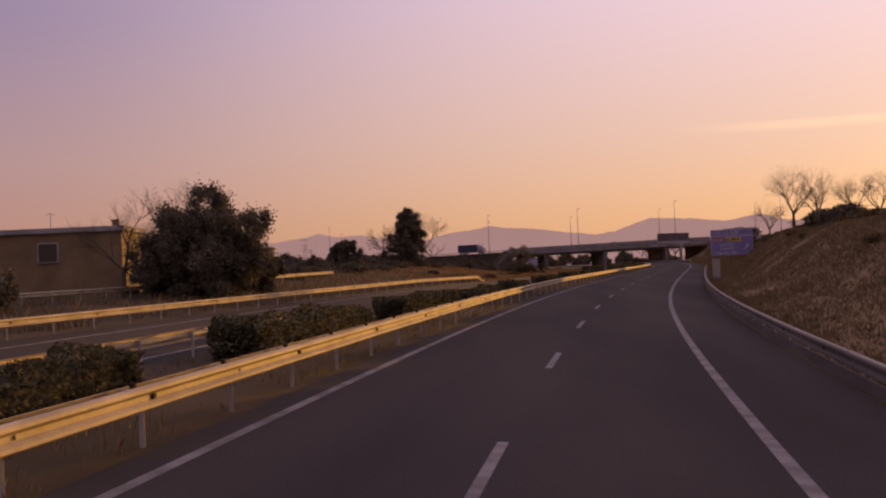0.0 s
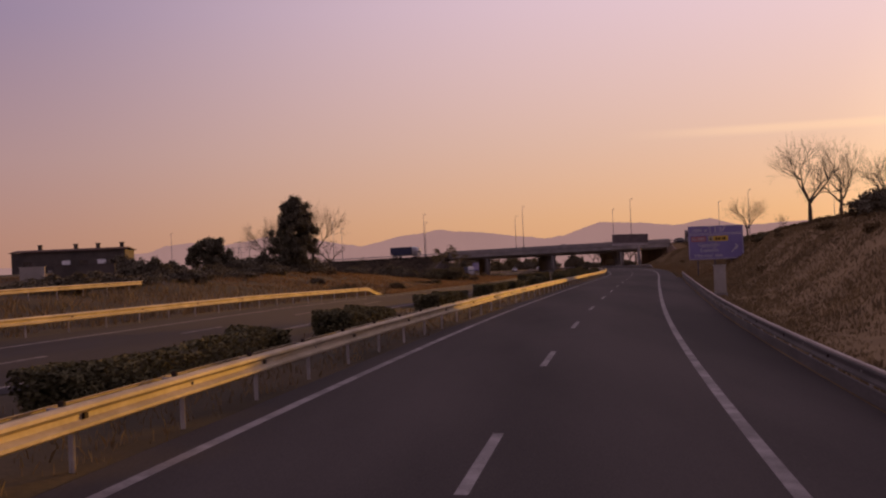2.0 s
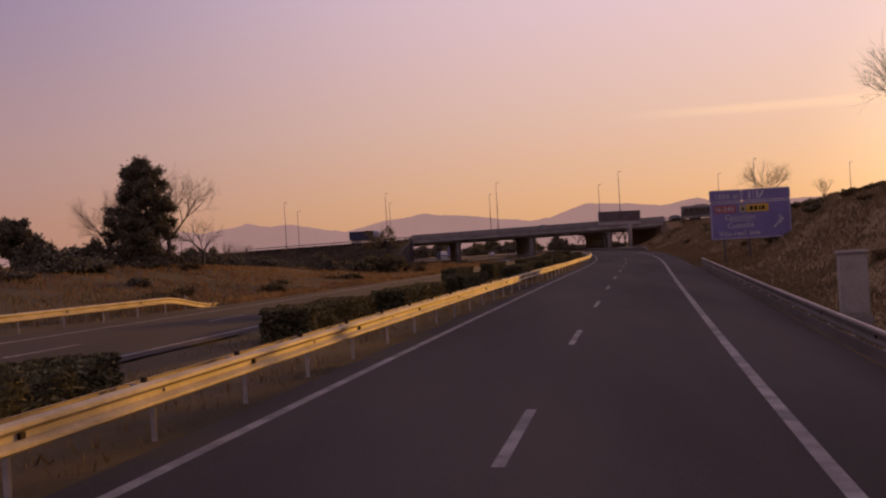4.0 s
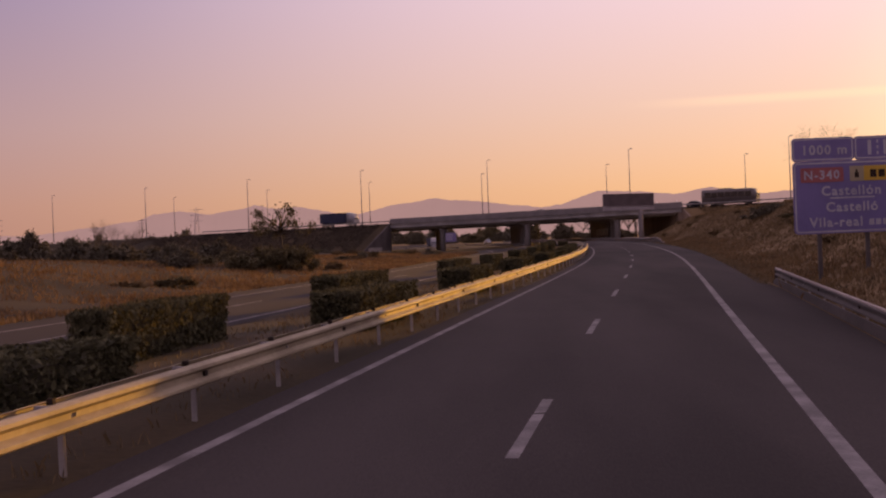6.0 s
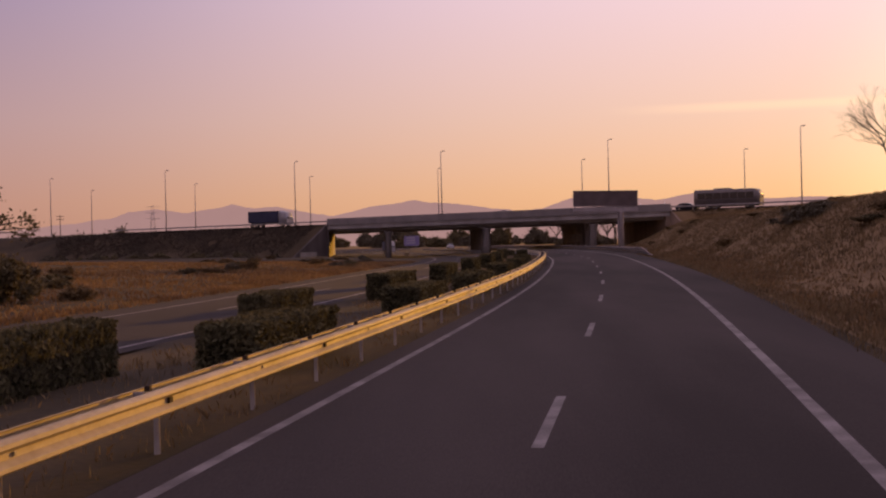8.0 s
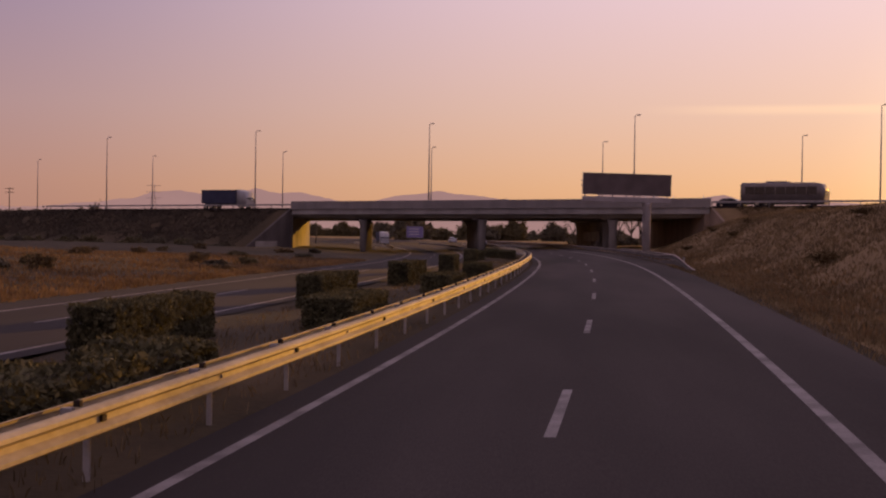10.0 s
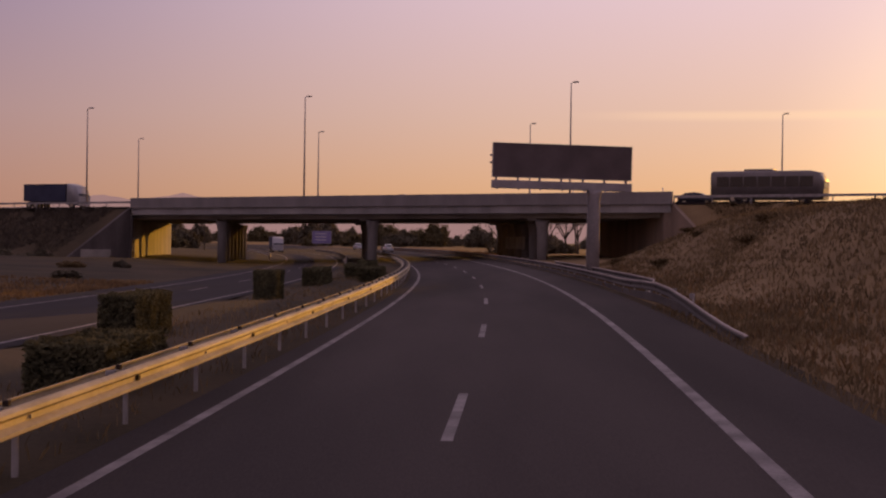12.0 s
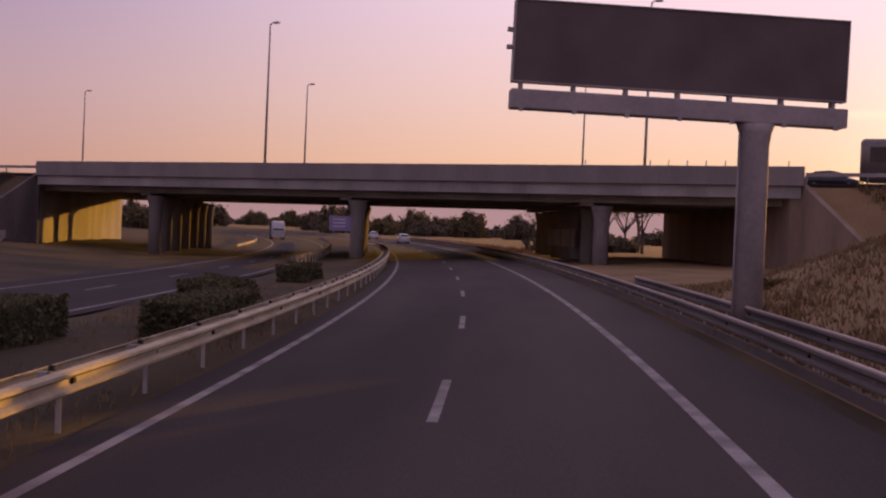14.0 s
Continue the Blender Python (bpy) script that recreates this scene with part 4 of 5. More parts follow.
def coach(m):
    c = thing("coach", m, "dark touring coach with a row of windows on the overpass", "bus")

    def sec(w, z0, z1, r):
        return [(-w, z0), (-w, z1 - r), (-w + r * 0.3, z1 - r * 0.3), (-w + r, z1), (w - r, z1), (w - r * 0.3, z1 - r * 0.3), (w, z1 - r), (w, z0)]
    part("body", loft([(-6.1, sec(1.2, 0.4, 3.3, 0.25)), (-5.9, sec(1.27, 0.35, 3.45, 0.25)), (4.6, sec(1.27, 0.35, 3.45, 0.25)), (5.6, sec(1.26, 0.35, 3.25, 0.3)), (6.1, sec(1.2, 0.4, 2.3, 0.3))]), BUS_PAINT, c)
    for sx in (-1, 1):
        for i in range(7):
            y = -5.4 + i * 1.5
            part("side_window", boxes((min(sx * 1.272, sx * 1.285), max(sx * 1.272, sx * 1.285), y, y + 1.38, 1.75, 2.85), bevel=0.004), DARK_GLASS, c)
        for y in (-3.6, -2.3, 3.9):
            wheel(c, sx * 1.1, y, 0.5, 0.32)
    part("windscreen", loft([(5.66, [(-1.1, 3.0), (-1.1, 3.06), (1.1, 3.06), (1.1, 3.0)]), (6.14, [(-1.1, 1.6), (-1.1, 2.2), (1.1, 2.2), (1.1, 1.6)])]), DARK_GLASS, c)
    part("roof_unit", boxes((-0.9, 0.9, -2.5, 0.6, 3.452, 3.66), bevel=0.06), BUS_PAINT, c)
    return c


def lorry(m, label, side_mat, length=10.0):
    c = thing("lorry", m, label, "truck")
    part("trailer_box", boxes((-1.25, 1.25, -length / 2, length / 2 - 2.4, 1.05, 3.5), bevel=0.04), side_mat, c)
    part("chassis", boxes((-0.5, 0.5, -length / 2 + 0.3, length / 2 - 0.4, 0.7, 1.046)), TYRE, c)
    y1 = length / 2
    bmx = loft([(y1 - 2.25, [(-1.2, 0.5), (-1.2, 3.3), (-1.0, 3.55), (1.0, 3.55), (1.2, 3.3), (1.2, 0.5)]), (y1 - 0.5, [(-1.2, 0.45), (-1.2, 2.9), (-1.05, 3.1), (1.05, 3.1), (1.2, 2.9), (1.2, 0.45)]), (y1, [(-1.15, 0.45), (-1.15, 1.7), (-1.05, 1.8), (1.05, 1.8), (1.15, 1.7), (1.15, 0.45)])])
    part("cab", bmx, TRUCK_WHITE, c)
    part("windscreen", loft([(y1 - 0.46, [(-1.0, 2.7), (-1.0, 2.8), (1.0, 2.8), (1.0, 2.7)]), (y1 + 0.01, [(-1.0, 1.8), (-1.0, 1.85), (1.0, 1.85), (1.0, 1.8)])]), DARK_GLASS, c)
    for sx in (-1, 1):
        part("headlamp", boxes((min(sx * 0.75, sx * 1.1), max(sx * 0.75, sx * 1.1), y1 - 0.02, y1 + 0.03, 0.75, 0.95), bevel=0.02), LAMP_GLASS, c)
        for y in (-length / 2 + 1.0, -length / 2 + 2.3, y1 - 1.3):
            wheel(c, sx * 1.05, y, 0.5, 0.3)
    return c


coach(on_deck(-168.6, N0 + 6.5))
lorry(on_deck(-271.5, N0 + 6.5), "lorry with a dark blue box crossing the overpass", TRUCK_BLUE, 10.5)
lorry(set_at(640, -16.4, rel(640, -16.4) + 0.01, 180), "white-fronted lorry approaching on the opposite carriageway", TRUCK_BLUE, 11)

# ---- buildings ----
house = thing("house", pose(-41.7, 126.0, 1.45, 0, 0, 8), "flat-roofed ochre rendered house behind the trees", "house")
part("wall", boxes((-8.2, 8.2, -4.6, 4.6, 0, 5.1), bevel=0.02), WALL_OCHRE, house)
part("roof", boxes((-8.5, 8.5, -4.9, 4.9, 5.104, 5.5), bevel=0.04), CONCRETE_DARK, house)
for x in (-4.6, 2.6):
    w = part("window", boxes((x - 0.7, x + 0.7, -4.64, -4.605, 3.0, 4.3)), DARK_GLASS, house)
    part("frame", boxes((x - 0.8, x - 0.704, -4.68, -4.604, 2.95, 4.35), (x + 0.704, x + 0.8, -4.68, -4.604, 2.95, 4.35), (x - 0.7, x + 0.7, -4.68, -4.604, 4.304, 4.4)), WALL_PALE, w)
    part("sill", boxes((x - 0.85, x + 0.85, -4.75, -4.604, 2.85, 2.946)), CONCRETE, w)
part("chimney", boxes((6.6, 7.1, 0.2, 0.7, 5.504, 6.1), (6.5, 7.2, 0.1, 0.8, 6.1, 6.2)), WALL_OCHRE, house)
bm = bmesh.new()
tube(bm, [(1.8, 0, 5.5), (1.8, 0, 7.0)], [0.03, 0.02], 6)
tube(bm, [(1.4, 0, 6.8), (2.2, 0, 6.8)], [0.02, 0.02], 6)
part("aerial", bm, GREY_PAINT, house)

farm = thing("farmhouse", pose(-58.0, 253.5, 2.9, 0, 0, 6), "low dark farmhouse with three chimneys", "house")
part("wall", boxes((-7.5, 7.5, -3.5, 3.5, 0, 4.5), bevel=0.02), WALL_DARK, farm)
part("roof", loft([(-3.8, [(-7.8, 4.504), (-7.75, 4.6), (7.75, 4.6), (7.8, 4.504)]), (0, [(-7.8, 4.8), (-7.75, 4.95), (7.4, 4.95), (7.45, 4.8)]), (3.8, [(-7.8, 4.504), (-7.75, 4.6), (7.75, 4.6), (7.8, 4.504)])]), ROOF_TILE, farm)
for x in (-4.5, 0.3, 3.3, 6.5):
    part("chimney", boxes((x - 0.25, x + 0.25, -0.25, 0.25, 4.7, 5.5), (x - 0.32, x + 0.32, -0.32, 0.32, 5.5, 5.6)), WALL_DARK, farm)
# the white panes paint the bright sky that shows through two openings
for x, m in ((-5.4, DARK_GLASS), (-0.3, SIGN_WHITE), (2.0, DARK_GLASS), (4.4, SIGN_WHITE)):
    w = part("window", boxes((x - 0.55, x + 0.55, -3.54, -3.504, 2.3, 3.3)), m, farm, "white pane standing in for sky through an opening" if m == SIGN_WHITE else "dark window")
    part("sill", boxes((x - 0.65, x + 0.65, -3.62, -3.504, 2.2, 2.296)), CONCRETE, w)
part("terrace_wall", boxes((-6.5, 7.0, -6.2, -5.95, 0, 1.5), (-6.6, 7.1, -6.25, -5.9, 1.5, 1.58)), WALL_DARK, farm)
for x in (-4.0, -1.8):
    part("gate_pillar", boxes((x - 0.2, x + 0.2, -6.4, -6.0, 0, 1.9), (x - 0.26, x + 0.26, -6.46, -5.94, 1.9, 2.0)), WALL_PALE, farm, "pale gate pillar")
for s, d, l in ((136, -43, 9.0), (176, -47, 2.0), (191, -49, 5.5)):
    g = ground_at(s, d)
    w = new("garden_wall", to_mesh(boxes((-l / 2, l / 2, -0.12, 0.12, -0.4, 1.6), (-l / 2 - 0.05, l / 2 + 0.05, -0.17, 0.17, 1.6, 1.68)), "garden_wall", WALL_PALE if l < 4 else WALL_DARK))
    w.matrix_world = pose(g.x, g.y, g.z, 0, 0, 10)
    tagged(w, "rendered garden wall near the farm", "wall", "garden walls")


def pylon(s, d, tall, label):
    g = ground_at(s, d)
    p = thing("pylon", pose(g.x, g.y, g.z), label, "pylon")
    bm = bmesh.new()
    r = tall * 0.09
    for sx in (-1, 1):
        for sy in (-1, 1):
            tube(bm, [(sx * r, sy * r, -0.3), (sx * r * 0.35, sy * r * 0.35, tall * 0.7), (sx * r * 0.2, sy * r * 0.2, tall)], [0.14, 0.1, 0.08], 4)
    for i in range(7):
        z0, z1 = tall * i / 8, tall * (i + 1) / 8
        a, b = r * (1 - 0.8 * i / 8), r * (1 - 0.8 * (i + 1) / 8)
        tube(bm, [(-a, -a, z0), (b, -b, z1)], [0.06, 0.06], 4)
        tube(bm, [(a, -a, z0), (-b, -b, z1)], [0.06, 0.06], 4)
    part("lattice", bm, GREY_PAINT, p)
    for z in (0.72, 0.84, 0.96):
        bm = bmesh.new()
        tube(bm, [(-tall * 0.14, 0, tall * z), (tall * 0.14, 0, tall * z)], [0.12, 0.12], 5)
        part("cross_arm", bm, GREY_PAINT, p)
    return p


pylon(1147, -18, 32, "grey lattice electricity pylon far beyond the overpass")
pylon(1120, -150, 27, "grey lattice electricity pylon on the plain")
for s, d, tall in ((640, -112, 13.0), (690, -30, 8.5)):
    g = ground_at(s, d)
    p = thing("utility_pole", pose(g.x, g.y, g.z, 0, 0, 20), "thin dark utility pole with cross arms", "utility pole", "utility poles")
    bm = bmesh.new()
    tube(bm, [(0, 0, -0.4), (0, 0, tall)], [0.16, 0.1], 8)
    part("pole", bm, BARK, p)
    for q in (0.97, 0.9):
        part("cross_arm", boxes((-1.1, 1.1, -0.06, 0.06, tall * q - 0.07, tall * q + 0.07)), BARK, p)


# ---- plants ----
def leaf_cards(centres, size, rng, flat=0.0, long=1.8):
    """Many small bent leaf faces, one island each, at the given places."""
    n = len(centres)
    q = rng.normal(size=(n, 3))
    q[:, 2] *= 1 - flat
    q /= np.linalg.norm(q, axis=1)[:, None] + 1e-9
    r = rng.normal(size=(n, 3))
    a = np.cross(q, r)
    a /= np.linalg.norm(a, axis=1)[:, None] + 1e-9
    b = np.cross(q, a)
    sz = size * rng.uniform(0.6, 1.4, (n, 1))
    a, b = a * sz * long, b * sz
    c = np.asarray(centres)
    v = np.stack([c - a, c + b * 0.9 + q * sz * 0.15, c + a, c - b * 0.9 + q * sz * 0.15], 1).reshape(-1, 3)
    f = np.arange(4 * n).reshape(-1, 4)
    return v, f


def leaf_mesh(name, centres, size, rng, material, flat=0.0, long=1.8):
    v, f = leaf_cards(centres, size, rng, flat, long)
    return mesh(name, v.tolist(), f.tolist(), material)


def hedge_mesh(length, width, tall, seed, boxy, count):
    rng = np.random.default_rng(seed)
    p = rng.uniform(-1, 1, (count, 3))
    k = rng.integers(0, 3, count)
    side = np.sign(p[np.arange(count), k])
    outer = rng.uniform(0, 1, count) < 0.8
    p[np.arange(count)[outer], k[outer]] = side[outer] * rng.uniform(0.82, 1.0, outer.sum())
    x, y, z = p[:, 0] * width / 2, p[:, 1] * length / 2, (p[:, 2] + 1) / 2 * tall
    lump = np.array([noise.noise(Vector((a * 0.9, b * 0.9 + seed * 7, c))) for a, b, c in zip(x, y, z)])
    z = z * (1 + (0.30 - 0.22 * boxy) * lump) + 0.02
    x = x * (1 + (0.5 - 0.35 * boxy) * lump)
    y = y * (1 + 0.02 * lump)
    pts = np.stack([x, y, z], 1)
    v, f = leaf_cards(pts, 0.036, rng)
    # dark solid core that closes the gaps and paints the inner shade
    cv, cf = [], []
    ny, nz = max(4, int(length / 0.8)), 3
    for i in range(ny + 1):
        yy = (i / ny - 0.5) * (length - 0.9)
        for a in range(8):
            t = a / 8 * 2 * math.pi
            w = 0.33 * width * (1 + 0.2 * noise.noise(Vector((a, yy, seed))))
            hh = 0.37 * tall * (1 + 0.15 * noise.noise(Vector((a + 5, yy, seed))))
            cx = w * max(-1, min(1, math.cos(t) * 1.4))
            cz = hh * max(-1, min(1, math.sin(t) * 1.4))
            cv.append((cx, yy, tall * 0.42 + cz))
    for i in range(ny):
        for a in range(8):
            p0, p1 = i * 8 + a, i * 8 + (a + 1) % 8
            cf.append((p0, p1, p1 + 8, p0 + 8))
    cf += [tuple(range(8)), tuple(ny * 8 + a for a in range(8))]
    return mesh("foliage", v.tolist(), f.tolist(), LEAF_HEDGE), mesh("core_fill", cv, cf, HEDGE_CORE)


def hedge(m, meshes, label):
    h = thing("hedge", m, label, "hedge", "median hedges")
    part("foliage", meshes[0], None, h)
    part("dark_core", meshes[1], None, h, "dark solid filling added for inner shade")


# start, end, distance from the road's line, height, clipped square
HEDGES = [(18, 30, -7.3, 0.85, 0), (34, 43.5, -7.3, 0.85, 0), (51.5, 66, -7.3, 0.9, 0), (72, 86, -7.3, 0.85, 0), (91, 105, -7.3, 0.68, 0), (113, 121.5, -7.3, 0.7, 0), (133, 141.5, -7.3, 0.75, 0),
          (154.5, 163, -7.3, 0.85, 1), (169, 179, -7.3, 0.8, 1), (184, 192, -7.0, 0.9, 1)]
HEDGES += [(a, b, -6.2, h, 1) for a, b, h in ((204.7, 212.5, 1.0), (224.7, 232, 1.0), (245.5, 252, 0.95), (265, 271.5, 0.9), (304.5, 309.5, 0.85), (325.5, 330.5, 0.75), (343.8, 347.5, 0.8), (402, 409, 0.85))]
HEDGES += [(a, b, -8.9, h, 1) for a, b, h in ((196, 203, 1.15), (214.5, 222.5, 1.15), (240, 246, 1.1), (257, 262, 1.05), (276, 283.5, 1.05), (296.2, 302.4, 1.05), (314.5, 320.5, 1.05), (334, 340.5, 1.05), (356, 359.5, 1.05), (377.8, 380, 1.15), (395, 402, 0.95))]
HEDGES += [(412.5, 419.5, -7.6, 0.75, 0), (434.5, 441.5, -7.6, 0.75, 0)]
HEDGE_MESH = {}
for i, (a, b, d, tall, boxy) in enumerate(HEDGES):
    key = (boxy, i % 3)
    if key not in HEDGE_MESH:
        HEDGE_MESH[key] = hedge_mesh(9.0, 1.3, 1.0, 3 + i, boxy, 15000)
    mid = (a + b) / 2
    hedge(set_at(mid, d, ground_h(mid, d) - 0.03) @ Matrix.Diagonal((0.75 if d < -8 else 1.0, (b - a) / 9.0, tall, 1)), HEDGE_MESH[key],
          "trimmed dark green hedge block in the median" if boxy else "loose leafy oleander hedge in the median")
for i, (a, b, d, tall) in enumerate(((283, 293.5, -6.2, 0.75),)):
    mid = (a + b) / 2
    hedge(set_at(mid, d, ground_h(mid, d) - 0.03), hedge_mesh(b - a, 1.2, tall, 60 + i, 0, 15000), "low straggling green shrubs behind the median rail")


def limbs(bm, start, way, length, radius, level, rng, twigs, spread=0.75, up=0.25, kids=(2, 4), sides=5):
    """Branches that fork until they are twigs; gathers the tips."""
    pts, rad = [Vector(start)], [radius]
    v = Vector(way).normalized()
    steps = 4
    for i in range(steps):
        v = (v + Vector(rng.normal(0, 0.13, 3)) + Vector((0, 0, up * 0.12))).normalized()
        pts.append(pts[-1] + v * length / steps)
        rad.append(radius * (1 - 0.55 * (i + 1) / steps))
    tube(bm, pts, rad, sides if level > 1 else 3, cap=False)
    twigs.append(pts[-1])
    if level == 0:
        return
    for k in range(int(rng.integers(kids[0], kids[1] + 1)) + (1 if level > 2 else 0)):
        at = pts[int(rng.integers(2, steps + 1))]
        side = Vector(rng.normal(0, 1, 3))
        side = (side - v * side.dot(v)).normalized()
        w = (v + side * spread * rng.uniform(0.6, 1.3) + Vector((0, 0, up * 0.5))).normalized()
        limbs(bm, at, w, length * rng.uniform(0.58, 0.8), rad[-1] * rng.uniform(0.7, 0.95) + 0.002, level - 1, rng, twigs, spread, up, kids, sides)
    limbs(bm, pts[-1], v, length * 0.7, rad[-1], level - 1, rng, twigs, spread, up, kids, sides)


def bare_tree_meshes(seed, tall, level=5):
    rng = np.random.default_rng(seed)
    tb, bm, tips = bmesh.new(), bmesh.new(), []
    fork = tall * 0.26
    tube(tb, [(0, 0, -0.4), (0.03, 0.02, fork * 0.5), (0.0, 0.0, fork * 1.02)], [tall * 0.03, tall * 0.024, tall * 0.021], 8)
    for k in range(4):
        a = k * 1.6 + rng.uniform(0, 1)
        lean = rng.uniform(0.5, 1.15)
        limbs(bm, (0, 0, fork * rng.uniform(0.8, 1.0)), (math.cos(a) * lean, math.sin(a) * lean, 1), tall * rng.uniform(0.24, 0.32), tall * 0.014, level - 1, rng, tips, 0.85, 0.3, (2, 3))
    return to_mesh(tb, "trunk", BARK), to_mesh(bm, "crown", BARK)


BARE = [bare_tree_meshes(11 + i, 7.0) for i in range(3)]
POPLAR = [bare_tree_meshes(41 + i, 7.0, 4) for i in range(2)]


def bare_tree(s, d, tall, kind, turn, label="leafless winter tree with forked branches against the sky"):
    g = ground_at(s, d)
    t = thing("bare_tree", pose(g.x, g.y, g.z, 0, 0, turn), label, "tree", "bare trees")
    k = tall / 7.0
    shape = BARE[kind] if tall > 6.0 else POPLAR[kind % 2]
    part("trunk", shape[0], None, t, at=Matrix.Diagonal((k, k, k, 1)))
    part("crown", shape[1], None, t, "fine bare branches and twigs", at=Matrix.Diagonal((k, k, k, 1)))
    return t


for s, d, tall, kind, turn in ((198.4, 17.3, 8.6, 0, 20), (200, 20.3, 8.0, 1, 130), (204, 25, 7.2, 2, 60), (196, 27.5, 7.2, 0, 200), (190, 30, 6.6, 1, 10), (323.5, 21.5, 8.8, 2, 300), (276, 22, 3.6, 1, 0),
                              (236, -44, 6.8, 1, 70), (231, -37.4, 8.8, 0, 150), (240, -37.5, 5.5, 2, 30), (116, -31.5, 9.2, 2, 220), (111, -34, 8.0, 1, 90), (308, -52, 4.8, 0, 40), (314, -56, 5.2, 1, 190), (322, -50, 4.4, 2, 250), (330, -58, 5.0, 0, 310), (158, -55, 5.0, 1, 100), (234, -44, 7.4, 2, 15)):
    bare_tree(s, d, tall, kind, turn)


grove_rng = np.random.default_rng(51)
for i in range(14):
    s, d = 536 + 6.0 * i + grove_rng.uniform(-4, 4), 21 + grove_rng.uniform(0, 1) * (8 + 0.95 * i)
    g = ground_at(s, d)
    tall = grove_rng.uniform(10.0, 12.3)
    t = thing("bare_tree", pose(g.x, g.y, g.z, 0, 0, i * 47), "tall leafless tree in the grove beyond the overpass", "tree", "bare grove beyond the overpass")
    k = tall / 7.0
    for nm, me in (("trunk", POPLAR[i % 2][0]), ("crown", POPLAR[i % 2][1])):
        part(nm, me, None, t, at=Matrix.Diagonal((k * 0.75, k * 0.75, k, 1)))


def crown_points(rng, n, shape, clumps, spread):
    """Leaf places gathered in clumps over the shape's skin, with gaps between."""
    cs = np.array([shape(rng) for _ in range(clumps)])
    pick = rng.integers(0, clumps, n)
    return cs[pick] + rng.normal(0, 1, (n, 3)) * spread * rng.uniform(0.5, 1.1, (n, 1)), cs


def leafy_tree(m, label, tall, radius, trunk_h, material, seed, leaves=9000, clumps=70, leaf=0.13, shape="round", name="tree"):
    rng = np.random.default_rng(seed)
    t = thing(name, m, label, "tree")

    def skin(r):
        a, q = r.uniform(0, 2 * math.pi), r.uniform(0, 1) ** 0.45
        if shape == "cone":
            z = r.uniform(0, 1)
            w = radius * float(np.interp(z, [0, 0.25, 0.55, 0.8, 0.92, 1], [0.8, 1, 0.85, 0.6, 0.4, 0.12])) * (0.62 + 0.5 * ((z * 8 + 0.15 * math.sin(a * 3)) % 1.0 < 0.5) + 0.15 * math.sin(a * 5 + z * 31)) * q
            return [w * math.cos(a), w * math.sin(a), trunk_h + z * (tall - trunk_h)]
        if shape == "flat":
            z = r.uniform(-0.35, 1)
            w = radius * math.sqrt(max(0, 1 - z * z * 0.8)) * q
            return [w * math.cos(a), w * math.sin(a), trunk_h + (z + 0.35) / 1.35 * (tall - trunk_h)]
        v = r.normal(size=3)
        v /= np.linalg.norm(v)
        v *= q * (0.9 + 0.55 * noise.noise(Vector(v * 2.6) + Vector((seed, 0, 0))))
        return [v[0] * radius, v[1] * radius, trunk_h + (v[2] + 0.8) / 1.8 * (tall - trunk_h)]
    pts, cs = crown_points(rng, leaves, skin, clumps, radius * (0.08 if shape == "cone" else 0.075))
    part("crown", leaf_mesh("crown", pts, leaf, rng, material), None, t)
    bm = bmesh.new()
    tube(bm, [(0, 0, -0.4), (0.05, 0.03, trunk_h * 0.6), (0, 0.05, trunk_h + (tall - trunk_h) * 0.45)], [tall * 0.035, tall * 0.026, tall * 0.014], 8)
    for c in cs[:26]:
        base = (0, 0.04, trunk_h + (c[2] - trunk_h) * 0.35)
        tube(bm, [base, tuple((Vector(base) + Vector(c)) / 2 + Vector((0, 0, 0.1))), tuple(c)], [tall * 0.011, tall * 0.007, 0.012], 4)
    part("trunk", bm, BARK, t)
    return t


def grown(s, d, *rest, **kw):
    g = ground_at(s, d)
    return leafy_tree(pose(g.x, g.y, g.z - 0.05, 0, 0, kw.pop("turn", 0)), *rest, **kw)


grown(112.5, -28.4, "broad dark evergreen tree beside the motorway", 7.3, 4.6, 0.3, LEAF_DARK, 5, leaves=130000, clumps=420, leaf=0.058)
grown(123.5, -28.0, "olive-grey tree behind the broad tree", 3.6, 2.0, 0.0, LEAF_DARK, 6, leaves=20000, clumps=50, leaf=0.05)
grown(116, -33.4, "dark bush beside the ochre house", 3.2, 2.6, 0.0, LEAF_DARK, 7, leaves=20000, clumps=50, leaf=0.06, name="bush")
grown(230.5, -39.4, "tall dark conifer with ragged outline", 8.7, 3.2, 0.2, LEAF_PINE, 8, leaves=60000, clumps=300, leaf=0.06, shape="cone")
grown(222.3, -47.4, "umbrella pine with a wide flat dark crown", 3.9, 2.6, 1.3, LEAF_PINE, 9, leaves=26000, clumps=70, leaf=0.07, shape="flat")
grown(280.5, -28.2, "thin small tree with sparse crown by the verge", 5.2, 3.2, 2.8, LEAF_OLIVE, 10, leaves=1900, clumps=30, leaf=0.055, shape="flat")
grown(280.0, -27.2, "dense olive-brown bush round the thin tree", 2.1, 2.4, 0.0, LEAF_OLIVE, 12, leaves=16000, clumps=60, leaf=0.055, name="bush")
grown(283.0, -29.5, "olive-brown bush behind the thin tree", 1.8, 2.2, 0.0, LEAF_OLIVE, 13, leaves=12000, clumps=50, leaf=0.055, name="bush")
rng = np.random.default_rng(77)
SHRUBS = [(134 + 5.5 * k, -40 - 2.2 * k + 3 * math.sin(k * 2.1), 3.6 + 0.8 * math.sin(k * 1.7), 2.6) for k in range(8)]
